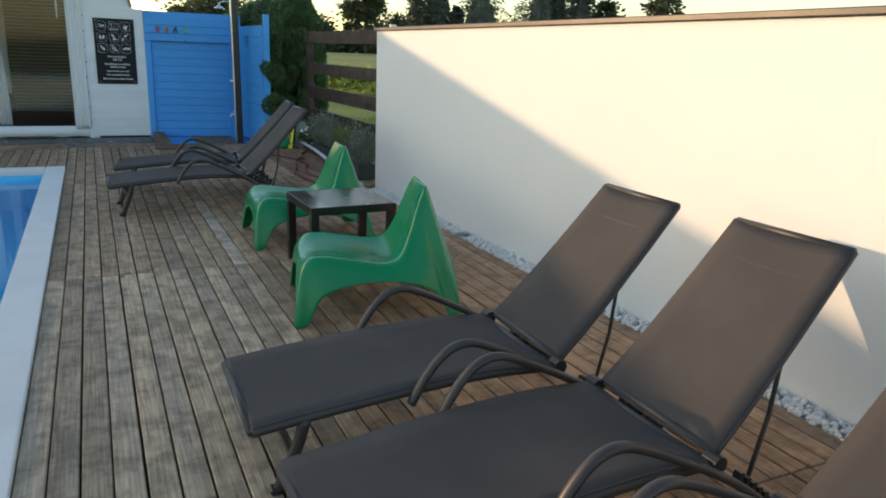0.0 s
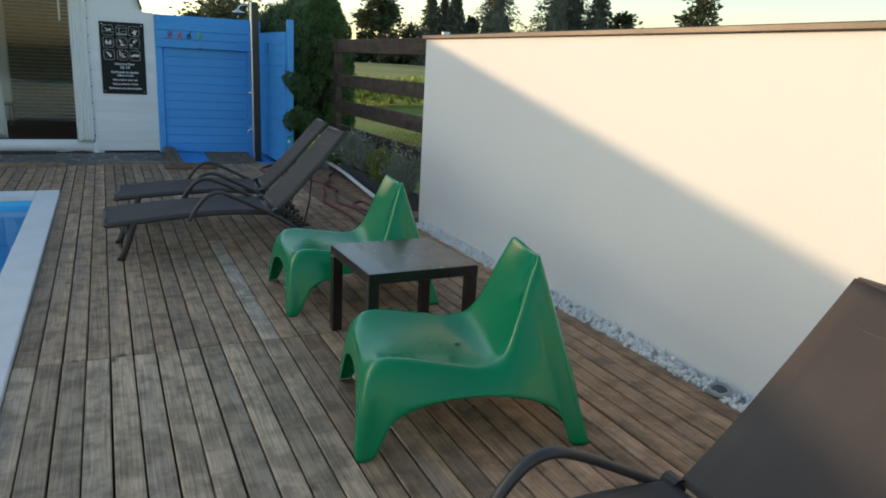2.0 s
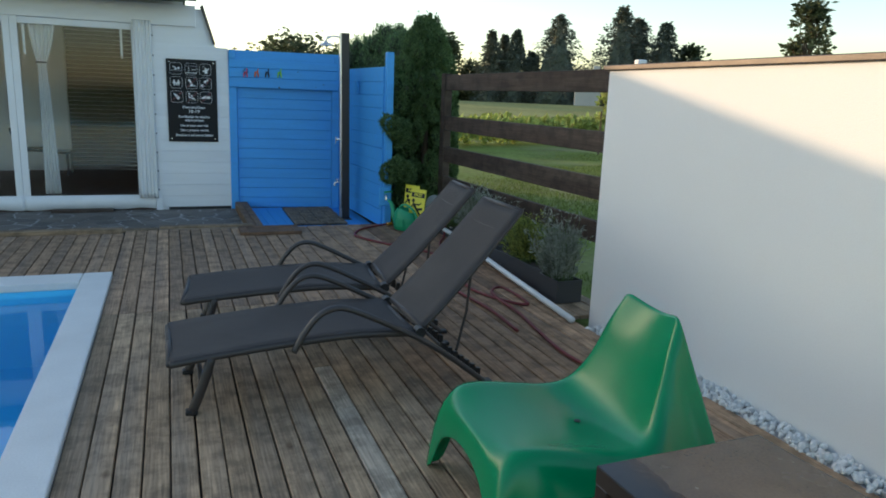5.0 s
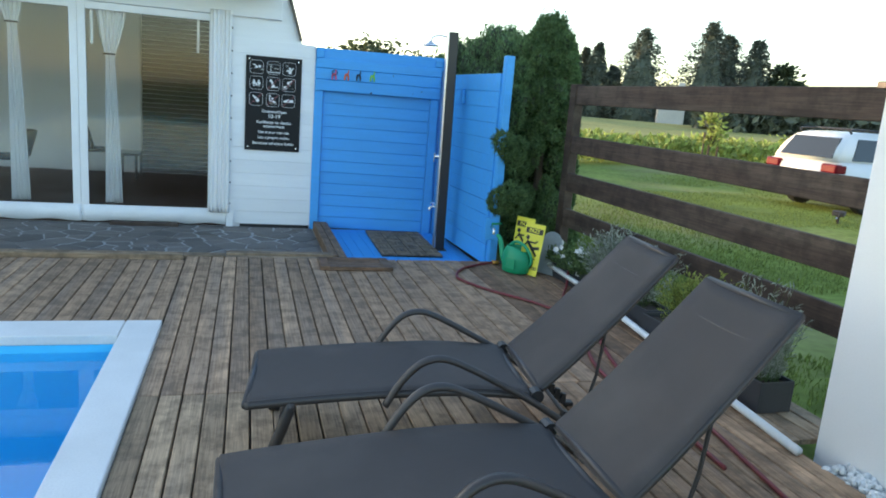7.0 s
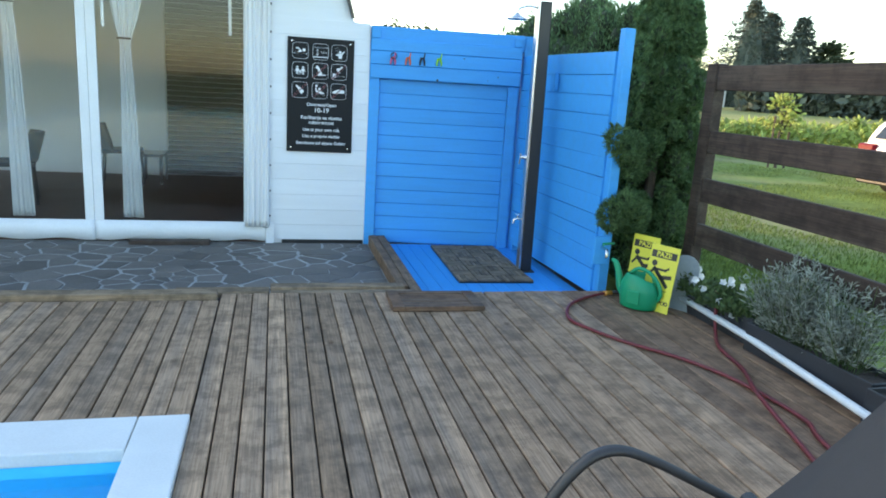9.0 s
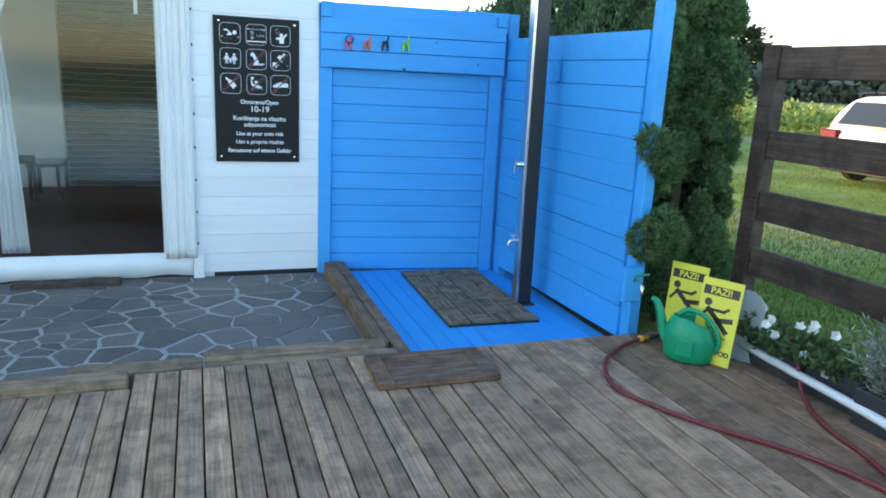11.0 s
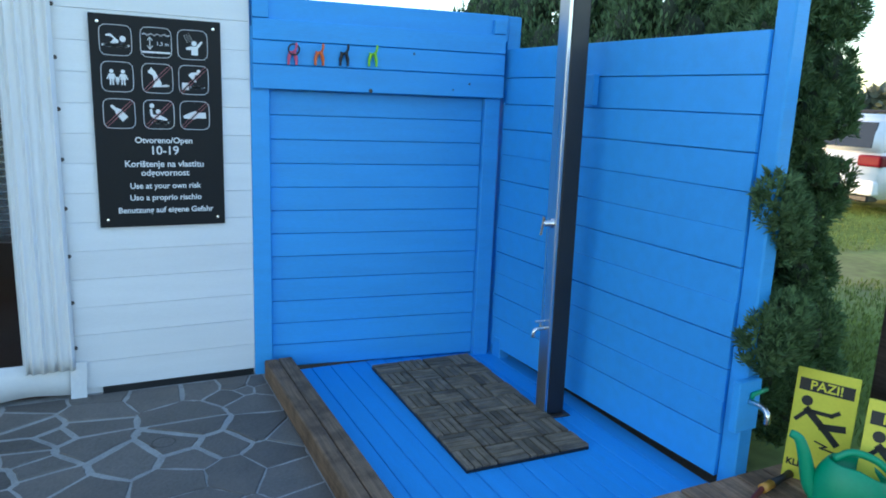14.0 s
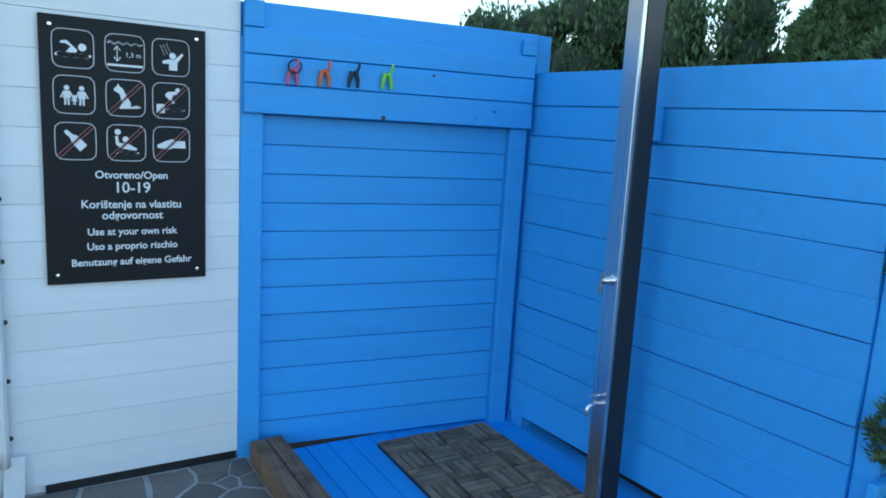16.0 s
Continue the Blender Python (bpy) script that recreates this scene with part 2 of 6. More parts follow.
def leafy(name, base, var=0.45, trans=0.25):
    """Foliage whose colour varies from clump to clump."""
    m = mat(name, base, 0.6, 0.25, 3.0, 40.0, bump=0.0, trans=trans, spec=0.25)
    nt = m.node_tree
    N, L = nt.nodes, nt.links
    geo, mr, sc = N.new("ShaderNodeNewGeometry"), N.new("ShaderNodeMapRange"), N.new("ShaderNodeVectorMath")
    sc.operation = "SCALE"
    mr.inputs["To Min"].default_value, mr.inputs["To Max"].default_value = 1 - var, 1 + var
    L.new(geo.outputs["Random Per Island"], mr.inputs["Value"])
    bsdf = N["Principled BSDF"]
    src = bsdf.inputs["Base Color"].links[0].from_socket
    L.new(src, sc.inputs[0])
    L.new(mr.outputs[0], sc.inputs["Scale"])
    L.new(sc.outputs[0], bsdf.inputs["Base Color"])
    for n in N:
        if n.bl_idname == "ShaderNodeBsdfTranslucent":
            L.new(sc.outputs[0], n.inputs["Color"])
    return m


THUJA = leafy("thuja_leaf", (0.13, 0.205, 0.085), 0.42, 0.3)
# Haze before the far trees is mixed into this greyed, lightened green.
CONIFER = leafy("hazy_conifer_leaf", (0.12, 0.14, 0.108), 0.35, 0.2)
BROADLEAF = leafy("broad_leaf", (0.085, 0.105, 0.055), 0.4)
CROP = leafy("crop_leaf", (0.31, 0.37, 0.10), 0.4, 0.35)
HERB = leafy("herb_leaf", (0.10, 0.145, 0.055), 0.45)
YELLOWHERB = leafy("yellow_herb_leaf", (0.24, 0.27, 0.06), 0.4)
LAVENDER = leafy("grey_leaf", (0.29, 0.31, 0.26), 0.35)
PETAL = leafy("white_petal", (0.78, 0.77, 0.76), 0.08, 0.3)
GRASS = leafy("grass_blade", (0.165, 0.215, 0.052), 0.35, 0.3)
# Shade deep in the thuja crowns, put into a darker green-brown.
THUJA_SHADE = mat("thuja_inner_shade", (0.045, 0.058, 0.03), 0.9, 0.4, 9.0, 60.0, bump=0.5)
BARK = mat("bark", (0.10, 0.075, 0.055), 0.9, 0.35, 6.0, 40.0, (6, 6, 1), 0.6)
LAWN = mat("lawn", (0.15, 0.20, 0.044), 0.95, 0.5, 0.6, 9.0, bump=0.6, dirt=(0.34, 0.285, 0.17), dirt_amount=0.75, spec=0.1)
FIELD = mat("field", (0.30, 0.29, 0.11), 0.95, 0.3, 0.2, 3.0, bump=0.3, spec=0.1)
# The distance haze over the hills is put into this blue-grey.
HAZY_HILL = mat("hazy_hill", (0.16, 0.19, 0.22), 1.0, 0.15, 0.01, 0.2, bump=0.0, spec=0.0)


# ---- building helpers ----
def part(name, bm, material, parent=None, label="", smooth=False):
    """Links a bmesh as one mesh object, under a thing or a part."""
    me = bpy.data.meshes.new(name)
    bm.to_mesh(me)
    bm.free()
    me.materials.append(material)
    if smooth:
        for p in me.polygons:
            p.use_smooth = True
    ob = new(name, me)
    if parent is not None:
        ob.parent = parent
    if label:
        tagged(ob, label)
    return ob


def share(name, me, parent, m):
    """Another object on an existing mesh."""
    ob = new(name, me)
    ob.parent = parent
    ob.matrix_local = m
    return ob


def empty(name, m, label, category, group="", kind=""):
    ob = new(name)
    ob.empty_display_size = 0.1
    ob.matrix_world = m
    return tagged(ob, label, category, group, kind)


def box(bm, x0, x1, y0, y1, z0, z1, bev=0.0, seg=1, m=None):
    vs = [bm.verts.new((x, y, z)) for z in (z0, z1) for y in (y0, y1) for x in (x0, x1)]
    fs = [bm.faces.new([vs[i] for i in f]) for f in ((0, 2, 3, 1), (4, 5, 7, 6), (0, 1, 5, 4), (2, 6, 7, 3), (0, 4, 6, 2), (1, 3, 7, 5))]
    if m is not None:
        bmesh.ops.transform(bm, matrix=m, verts=vs)
    if bev:
        es = list({e for f in fs for e in f.edges})
        bmesh.ops.bevel(bm, geom=es, offset=bev, segments=seg, affect="EDGES", profile=0.5)
    return bm


def boxed(*a, **k):
    return box(bmesh.new(), *a, **k)


def prism(bm, pts, y0, y1, swap=None):
    """A polygon in x, z pushed through from y0 to y1; swap 'x': polygon in y, z pushed along x; 'z': polygon in x, y pushed along z."""
    def at(a, b, c):
        return (c, a, b) if swap == "x" else (a, b, c) if swap == "z" else (a, c, b)
    lo = [bm.verts.new(at(a, b, y0)) for a, b in pts]
    hi = [bm.verts.new(at(a, b, y1)) for a, b in pts]
    bm.faces.new(lo)
    bm.faces.new(hi[::-1])
    for i in range(len(pts)):
        j = (i + 1) % len(pts)
        bm.faces.new((lo[j], lo[i], hi[i], hi[j]))
    bmesh.ops.recalc_face_normals(bm, faces=bm.faces)
    return bm


def bend(pts, n=6, closed=False):
    """Catmull-Rom through the points."""
    P = [Vector(p) for p in pts]
    out = []
    k = len(P)
    for i in range(k if closed else k - 1):
        g = (lambda j: P[j % k]) if closed else (lambda j: P[max(0, min(k - 1, j))])
        a, b, c, d = g(i - 1), g(i), g(i + 1), g(i + 2)
        for s in range(n):
            t = s / n
            out.append(0.5 * (2 * b + (c - a) * t + (2 * a - 5 * b + 4 * c - d) * t * t + (3 * b - a - 3 * c + d) * t ** 3))
    if not closed:
        out.append(P[-1])
    return out


def tube(bm, pts, r, seg=8, flat=1.0, closed=False):
    """A tube along points; r a number or one for each point."""
    pts = [Vector(p) for p in pts]
    n = len(pts)
    rs = r if isinstance(r, (list, tuple)) else [r] * n
    rings, side = [], None
    for i, p in enumerate(pts):
        d = (pts[(i + 1) % n] - pts[i - 1]) if closed else (pts[min(i + 1, n - 1)] - pts[max(i - 1, 0)])
        d.normalize()
        if side is None:
            side = d.cross(Vector((0, 0, 1)) if abs(d.z) < 0.9 else Vector((0, 1, 0))).normalized()
        else:
            side = (side - d * side.dot(d)).normalized()
        up = side.cross(d)
        rings.append([bm.verts.new(p + (side * math.cos(a) + up * math.sin(a) * flat) * rs[i]) for a in [2 * math.pi * k / seg for k in range(seg)]])
    for i in range(n if closed else n - 1):
        a, b = rings[i], rings[(i + 1) % n]
        for k in range(seg):
            bm.faces.new((a[k], a[(k + 1) % seg], b[(k + 1) % seg], b[k]))
    if not closed:
        bm.faces.new(rings[0][::-1])
        bm.faces.new(rings[-1])
    return bm


def lathe(bm, prof, seg=24, c=(0, 0, 0)):
    """A turned shape from (radius, height) pairs."""
    rings = [[bm.verts.new((c[0] + r * math.cos(2 * math.pi * k / seg), c[1] + r * math.sin(2 * math.pi * k / seg), c[2] + z)) for k in range(seg)] for r, z in prof]
    for a, b in zip(rings, rings[1:]):
        for k in range(seg):
            bm.faces.new((a[k], a[(k + 1) % seg], b[(k + 1) % seg], b[k]))
    bm.faces.new(rings[0][::-1])
    bm.faces.new(rings[-1])
    return bm


def words(name, body, size, m, material, parent, align="CENTER", bold=0.0):
    """Built-in lettering as a flat mesh part."""
    cu = bpy.data.curves.new(name, "FONT")
    cu.body, cu.size, cu.align_x, cu.align_y = body, size, align, "CENTER"
    cu.offset = bold
    cu.extrude = 0.0008
    ob = bpy.data.objects.new(name, cu)
    scene.collection.objects.link(ob)
    me = bpy.data.meshes.new_from_object(ob.evaluated_get(bpy.context.evaluated_depsgraph_get()))
    bpy.data.objects.remove(ob)
    me.materials.clear()
    me.materials.append(material)
    made = new(name, me)
    made.parent = parent
    made.matrix_local = m
    return made
# ---- setting: ground, deck, pool, walls, house ----
POOL_X, POOL_Y = -0.33, 8.70          # outer corner of the coping
LAWN_Z = -0.16


def ground_sheet():
    bm = bmesh.new()
    xs, ys = [-1500, -6.0, -0.50, 2.55, 1500], [-1500, -8.0, 8.45, 12.3, 1500]
    g = [[bm.verts.new((x, y, LAWN_Z)) for x in xs] for y in ys]
    for j in range(4):
        for i in range(4):
            if not (i == 1 and j == 1):
                bm.faces.new((g[j][i], g[j][i + 1], g[j + 1][i + 1], g[j + 1][i]))
    return tagged(part("ground", bm, LAWN), "patchy mown green lawn with worn bare patches", "lawn", kind="structure")


ground_sheet()

deck = empty("floor", Matrix(), "weathered grey-brown softwood deck boards with dark gaps", "deck", kind="structure")
part("joist_bed", boxed(POOL_X + 0.005, 2.44, -4, 10.44, LAWN_Z - 0.02, -0.034), SOIL, deck, "dark ground under the boards")
part("joist_bed", boxed(-6, POOL_X - 0.003, POOL_Y + 0.005, 10.35, LAWN_Z - 0.02, -0.008), SOIL, deck, "dark ground under the boards")

pool = empty("pool", Matrix(), "rectangular swimming pool with light-blue liner and pale stone coping", "pool", kind="structure")
for x0, x1, y0, y1 in ((POOL_X - 0.19, POOL_X, -8, POOL_Y), (-6.2, POOL_X - 0.194, POOL_Y - 0.26, POOL_Y), (-6.2, -5.97, -8, POOL_Y - 0.264)):
    part("coping", boxed(x0, x1, y0, y1, -0.03, 0.022, 0.006, 2), COPING, pool)
bm = bmesh.new()
box(bm, POOL_X - 0.20, POOL_X - 0.175, -8, POOL_Y - 0.24, -1.45, -0.031)
box(bm, -6, POOL_X - 0.20, POOL_Y - 0.255, POOL_Y - 0.23, -1.45, -0.031)
box(bm, -6.0, -5.97, -8, POOL_Y - 0.255, -1.45, -0.031)
box(bm, -6, POOL_X - 0.17, -8.02, -8, -1.45, -0.031)
box(bm, -6, POOL_X - 0.17, -8, POOL_Y - 0.23, -1.47, -1.45)
part("pool_basin", bm, LINER, pool, "light-blue pool liner")
water_mat = glass("water", (0.95, 1.0, 1.0), 0.03, 1.33)
nt = water_mat.node_tree
wnz, wbp = nt.nodes.new("ShaderNodeTexNoise"), nt.nodes.new("ShaderNodeBump")
wnz.inputs["Scale"].default_value = 2.2
wbp.inputs["Strength"].default_value, wbp.inputs["Distance"].default_value = 0.12, 0.05
nt.links.new(wnz.outputs["Fac"], wbp.inputs["Height"])
nt.links.new(wbp.outputs[0], nt.nodes["Principled BSDF"].inputs["Normal"])
bm = bmesh.new()
bm.faces.new([bm.verts.new(v) for v in ((-5.97, -8, -0.075), (POOL_X - 0.20, -8, -0.075), (POOL_X - 0.20, POOL_Y - 0.255, -0.075), (-5.97, POOL_Y - 0.255, -0.075))])
water = tagged(part("water", bm, water_mat), "calm clear blue pool water", "water", kind="structure")
water.visible_shadow = False

# white rendered wall with dark flashing, pebbles along its foot
ww = empty("wall_east", Matrix(), "smooth white rendered garden wall with dark metal coping", "wall", kind="structure")
part("wall_body", boxed(2.6, 2.82, -9, 6.91, -0.4, 1.555, 0.006, 2), WHITE, ww)
part("flashing", boxed(2.575, 2.845, -9, 6.94, 1.556, 1.586, 0.004), METALCAP, ww, "dark metal flashing")
part("pebble_bed", boxed(2.445, 2.598, -4, 6.75, -0.1, -0.012), PEBBLEBED, ww)

# house front
house = empty("wall_north", Matrix(), "white board-clad terrace house front with clear tarp screens", "house wall", kind="structure")
HY = 12.34
bm = prism(bmesh.new(), [(-0.06, -0.13), (0.80, -0.13), (0.80, 1.83), (0.655, 1.85), (0.505, 2.27), (-0.06, 2.27)], HY + 0.02, HY + 0.12)
part("wall_body", bm, SIDING, house)
part("header", boxed(-6.5, 0.44, HY - 0.02, HY + 0.1, 2.06, 2.30, 0.004), SIDING, house, "white timber header beam")
bm = prism(bmesh.new(), [(11.86, 2.30), (11.86, 2.36), (15.0, 3.38), (18.5, 2.2), (18.5, 2.14), (15.0, 3.26)], -20, 0.44, swap="x")
tagged(part("roof", bm, ROOF), "dark sheet roof of the low house", "roof", kind="structure")
bm = prism(bmesh.new(), [(0.498, 2.30), (0.630, 1.875), (0.655, 1.88), (0.525, 2.32)], HY - 0.03, HY + 0.13)
part("verge_trim", bm, METALCAP, house, "dark metal edge strip")
part("wall_side", boxed(0.32, 0.43, HY + 0.121, 18.3, -0.2, 2.27), SIDING, house)
part("wall_rear", boxed(-20, 0.43, 18.3, 18.45, -0.2, 2.2), SIDING, house)
part("wall_left", boxed(-20, -6.55, HY, HY + 0.12, -0.2, 2.3), SIDING, house)

# room behind the screens
room = empty("floor_inside", Matrix(), "dark brown room floor behind the screens", "floor", kind="structure")
part("floor_slab", boxed(-8, 0.31, HY + 0.08, 16.4, -0.2, 0.03), ROOMFLOOR, room)
tagged(part("wall_inside", boxed(-8, -1.35, 15.6, 15.7, 0.03, 2.31), ROOMWALL), "plain pale inner room wall", "wall", kind="structure")
tagged(part("wall_inside", boxed(-8.1, -8, HY + 0.13, 16.4, 0.03, 2.5), ROOMWALL), "plain pale inner room wall", "wall", kind="structure")
tagged(part("ceiling", boxed(-8, 0.31, HY + 0.13, 16.4, 2.31, 2.35), ROOMWALL), "plain pale room ceiling", "ceiling", kind="structure")

# slate terrace
terrace = empty("pavement", Matrix(), "crazy-paved grey slate terrace with pale grout", "paving", kind="structure")
part("grout_bed", boxed(-6.5, 0.86, 10.4, HY + 0.05, -0.3, -0.110), GROUT, terrace, "pale grout")

# shower corner: blue floor, wall and side screen
A0, A1 = Vector((0.815, 12.36, 0)), Vector((2.15, 12.18, 0))
wall_dir = (A1 - A0).normalized()
WALL_M = Matrix.Translation(A0) @ pose(0, 0, 0, 0, 0, math.degrees(math.atan2(wall_dir.y, wall_dir.x)))
WALL_L = (A1 - A0).length
blue_wall = empty("wall_shower", WALL_M, "bright blue painted board wall of the shower corner", "wall", kind="structure")
S0, S1 = Vector((2.15, 12.17, 0)), Vector((2.222, 10.47, 0))
side_dir = (S1 - S0).normalized()
SIDE_M = Matrix.Translation(S0) @ pose(0, 0, 0, 0, 0, math.degrees(math.atan2(side_dir.y, side_dir.x)))
SIDE_L = (S1 - S0).length
side_wall = empty("wall_screen", SIDE_M, "bright blue painted board side screen of the shower", "wall", kind="structure")
blue_floor = empty("floor_shower", Matrix(), "bright blue painted plank floor of the shower corner", "floor", kind="structure")
part("floor_base", boxed(0.95, 2.5, 10.5, 12.5, -0.3, -0.118), SOIL, blue_floor)

# dark board fence beside the lawn
fence = empty("fence", Matrix.Translation((2.92, 7.0, 0)) @ pose(0, 0, 0, 0, 0, 1.8) @ Matrix.Translation((-2.92, -7.0, 0)), "dark brown stained board fence with four rails", "fence", kind="structure")
for z0, z1 in ((1.435, 1.592), (1.025, 1.172), (0.695, 0.855), (0.39, 0.545)):
    part("rail", boxed(2.908, 2.943, 6.95, 10.197, z0, z1, 0.005), FENCE, fence)
part("post", boxed(2.90, 2.985, 10.20, 10.305, LAWN_Z, 1.606, 0.006), FENCE, fence)
part("post", boxed(2.944, 3.03, 7.055, 7.145, LAWN_Z, 1.60, 0.006), FENCE, fence)
# ---- things ----
def lounger(m, group="sun loungers by the pool"):
    """Foot end at the origin, head towards +x, middle of the width at y = 0."""
    t = empty("sun_lounger", m, "dark brown aluminium sun lounger with grey-brown mesh sling, backrest raised", "sun lounger", group)
    W, V = 0.262, 0.243
    def taper(x):
        """Half width of the backrest, narrower towards its head."""
        return V - 0.028 * max(0.0, (x - 1.1) / 0.515)

    seat = bend([(0.0, 0, 0.238), (0.18, 0, 0.258), (0.5, 0, 0.285), (0.8, 0, 0.297), (1.08, 0, 0.282)], 5)
    back = bend([(1.105, 0, 0.29), (1.25, 0, 0.43), (1.44, 0, 0.635), (1.615, 0, 0.835)], 4)
    for y in (-W, W):
        part("side_rail", tube(bmesh.new(), [(p.x, y, p.z) for p in seat], 0.017, 8), FRAME, t, smooth=True)
        part("back_rail", tube(bmesh.new(), [(p.x, y / W * taper(p.x), p.z) for p in back], 0.012, 8), FRAME, t, smooth=True)
        s = 1 if y > 0 else -1
        arm = bend([(0.505, y + s * 0.03, 0.255), (0.56, y + s * 0.03, 0.35), (0.63, y + s * 0.03, 0.422), (0.71, y + s * 0.03, 0.440), (0.81, y + s * 0.03, 0.405), (0.94, y + s * 0.03, 0.34), (1.08, y + s * 0.028, 0.265), (1.23, y + s * 0.025, 0.165), (1.44, y + s * 0.02, 0.0)], 5)
        part("armrest", tube(bmesh.new(), arm, 0.019, 8, 0.75), FRAME, t, smooth=True)
        part("front_leg", tube(bmesh.new(), bend([(0.165, y, 0.255), (0.135, y * 0.98, 0.15), (0.08, y * 0.9, 0.0)], 3), 0.021, 8), FRAME, t, smooth=True)
        part("hinge", tube(bmesh.new(), [(1.09, y - 0.025, 0.288), (1.09, y + 0.025, 0.288)], 0.026, 10), BLACK, t, "black plastic hinge")
        part("prop", tube(bmesh.new(), [(1.36, y * 0.85, 0.545), (1.345, y * 0.85, 0.36), (1.29, y * 0.85, 0.12)], 0.007, 6), FRAME, t)
    for nm, x, z, w in (("foot_bar", 0.0, 0.238, W), ("seat_bar", 1.07, 0.28, W), ("back_bar", 1.115, 0.30, V), ("head_bar", 1.615, 0.835, taper(1.615))):
        part(nm, tube(bmesh.new(), [(x, -w, z), (x, w, z)], 0.014, 8), FRAME, t, smooth=True)
    part("leg_bar", tube(bmesh.new(), [(0.125, -W * 0.97, 0.12), (0.125, W * 0.97, 0.12)], 0.011, 8), FRAME, t)
    part("prop_bar", tube(bmesh.new(), [(1.29, -W, 0.12), (1.29, W, 0.12)], 0.009, 8), FRAME, t)
    for nm, line, sag, w in (("seat_sling", seat, 0.012, W), ("back_sling", back, 0.008, V)):
        bm = bmesh.new()
        n = 9
        rows = [[bm.verts.new((p.x - (0.010 if nm == "back_sling" else 0), ((taper(p.x) if nm == "back_sling" else w) + 0.007) * (-1 + 2 * k / (n - 1)), p.z + (0.009 if nm == "back_sling" else 0.017) - sag * math.sin(math.pi * k / (n - 1)))) for k in range(n)] for p in line]
        for a, b in zip(rows, rows[1:]):
            for k in range(n - 1):
                bm.faces.new((a[k], b[k], b[k + 1], a[k + 1]))
        ob = part(nm, bm, SLING, t, "grey-brown woven mesh fabric", smooth=True)
        so = ob.modifiers.new("thick", "SOLIDIFY")
        so.thickness = 0.003
    part("seam", tube(bmesh.new(), bend([(1.530, -taper(1.53), 0.752), (1.520, -V * 0.4, 0.737), (1.520, V * 0.4, 0.737), (1.530, taper(1.53), 0.752)], 5), 0.0028, 6), FRAME, t, "dark stitched seam")
    for y in (-W, W):
        rack = bmesh.new()                                # row of teeth that holds the prop
        for k in range(7):
            q = k / 6
            x, z = 1.215 + 0.185 * q, 0.185 - 0.145 * q
            prism(rack, [(x - 0.017, z - 0.010), (x + 0.014, z - 0.020), (x + 0.016, z + 0.030), (x - 0.003, z + 0.034)], y * 0.96 - 0.012, y * 0.96 + 0.012)
        part("ratchet", rack, BLACK, t, "black toothed ratchet strip")
        part("foot_cap", boxed(0.055, 0.105, y * 0.9 - 0.022, y * 0.9 + 0.022, 0, 0.02, 0.004), BLACK, t)
        part("foot_cap", boxed(1.415, 1.465, y + (0.02 if y > 0 else -0.02) - 0.022, y + (0.02 if y > 0 else -0.02) + 0.022, 0, 0.02, 0.004), BLACK, t)
    return t


first = lounger(pose(0.35, 2.203, 0, 0, 0, -0.8))
copy_thing(first, pose(0.385, 1.468, 0, 0, 0, 1.0))
copy_thing(first, pose(0.40, 0.72, 0, 0, 0, 1))
copy_thing(first, pose(0.06, 6.37, 0, 0, 0, 0.5))
copy_thing(first, pose(0.155, 7.28, 0, 0, 0, -5.6))


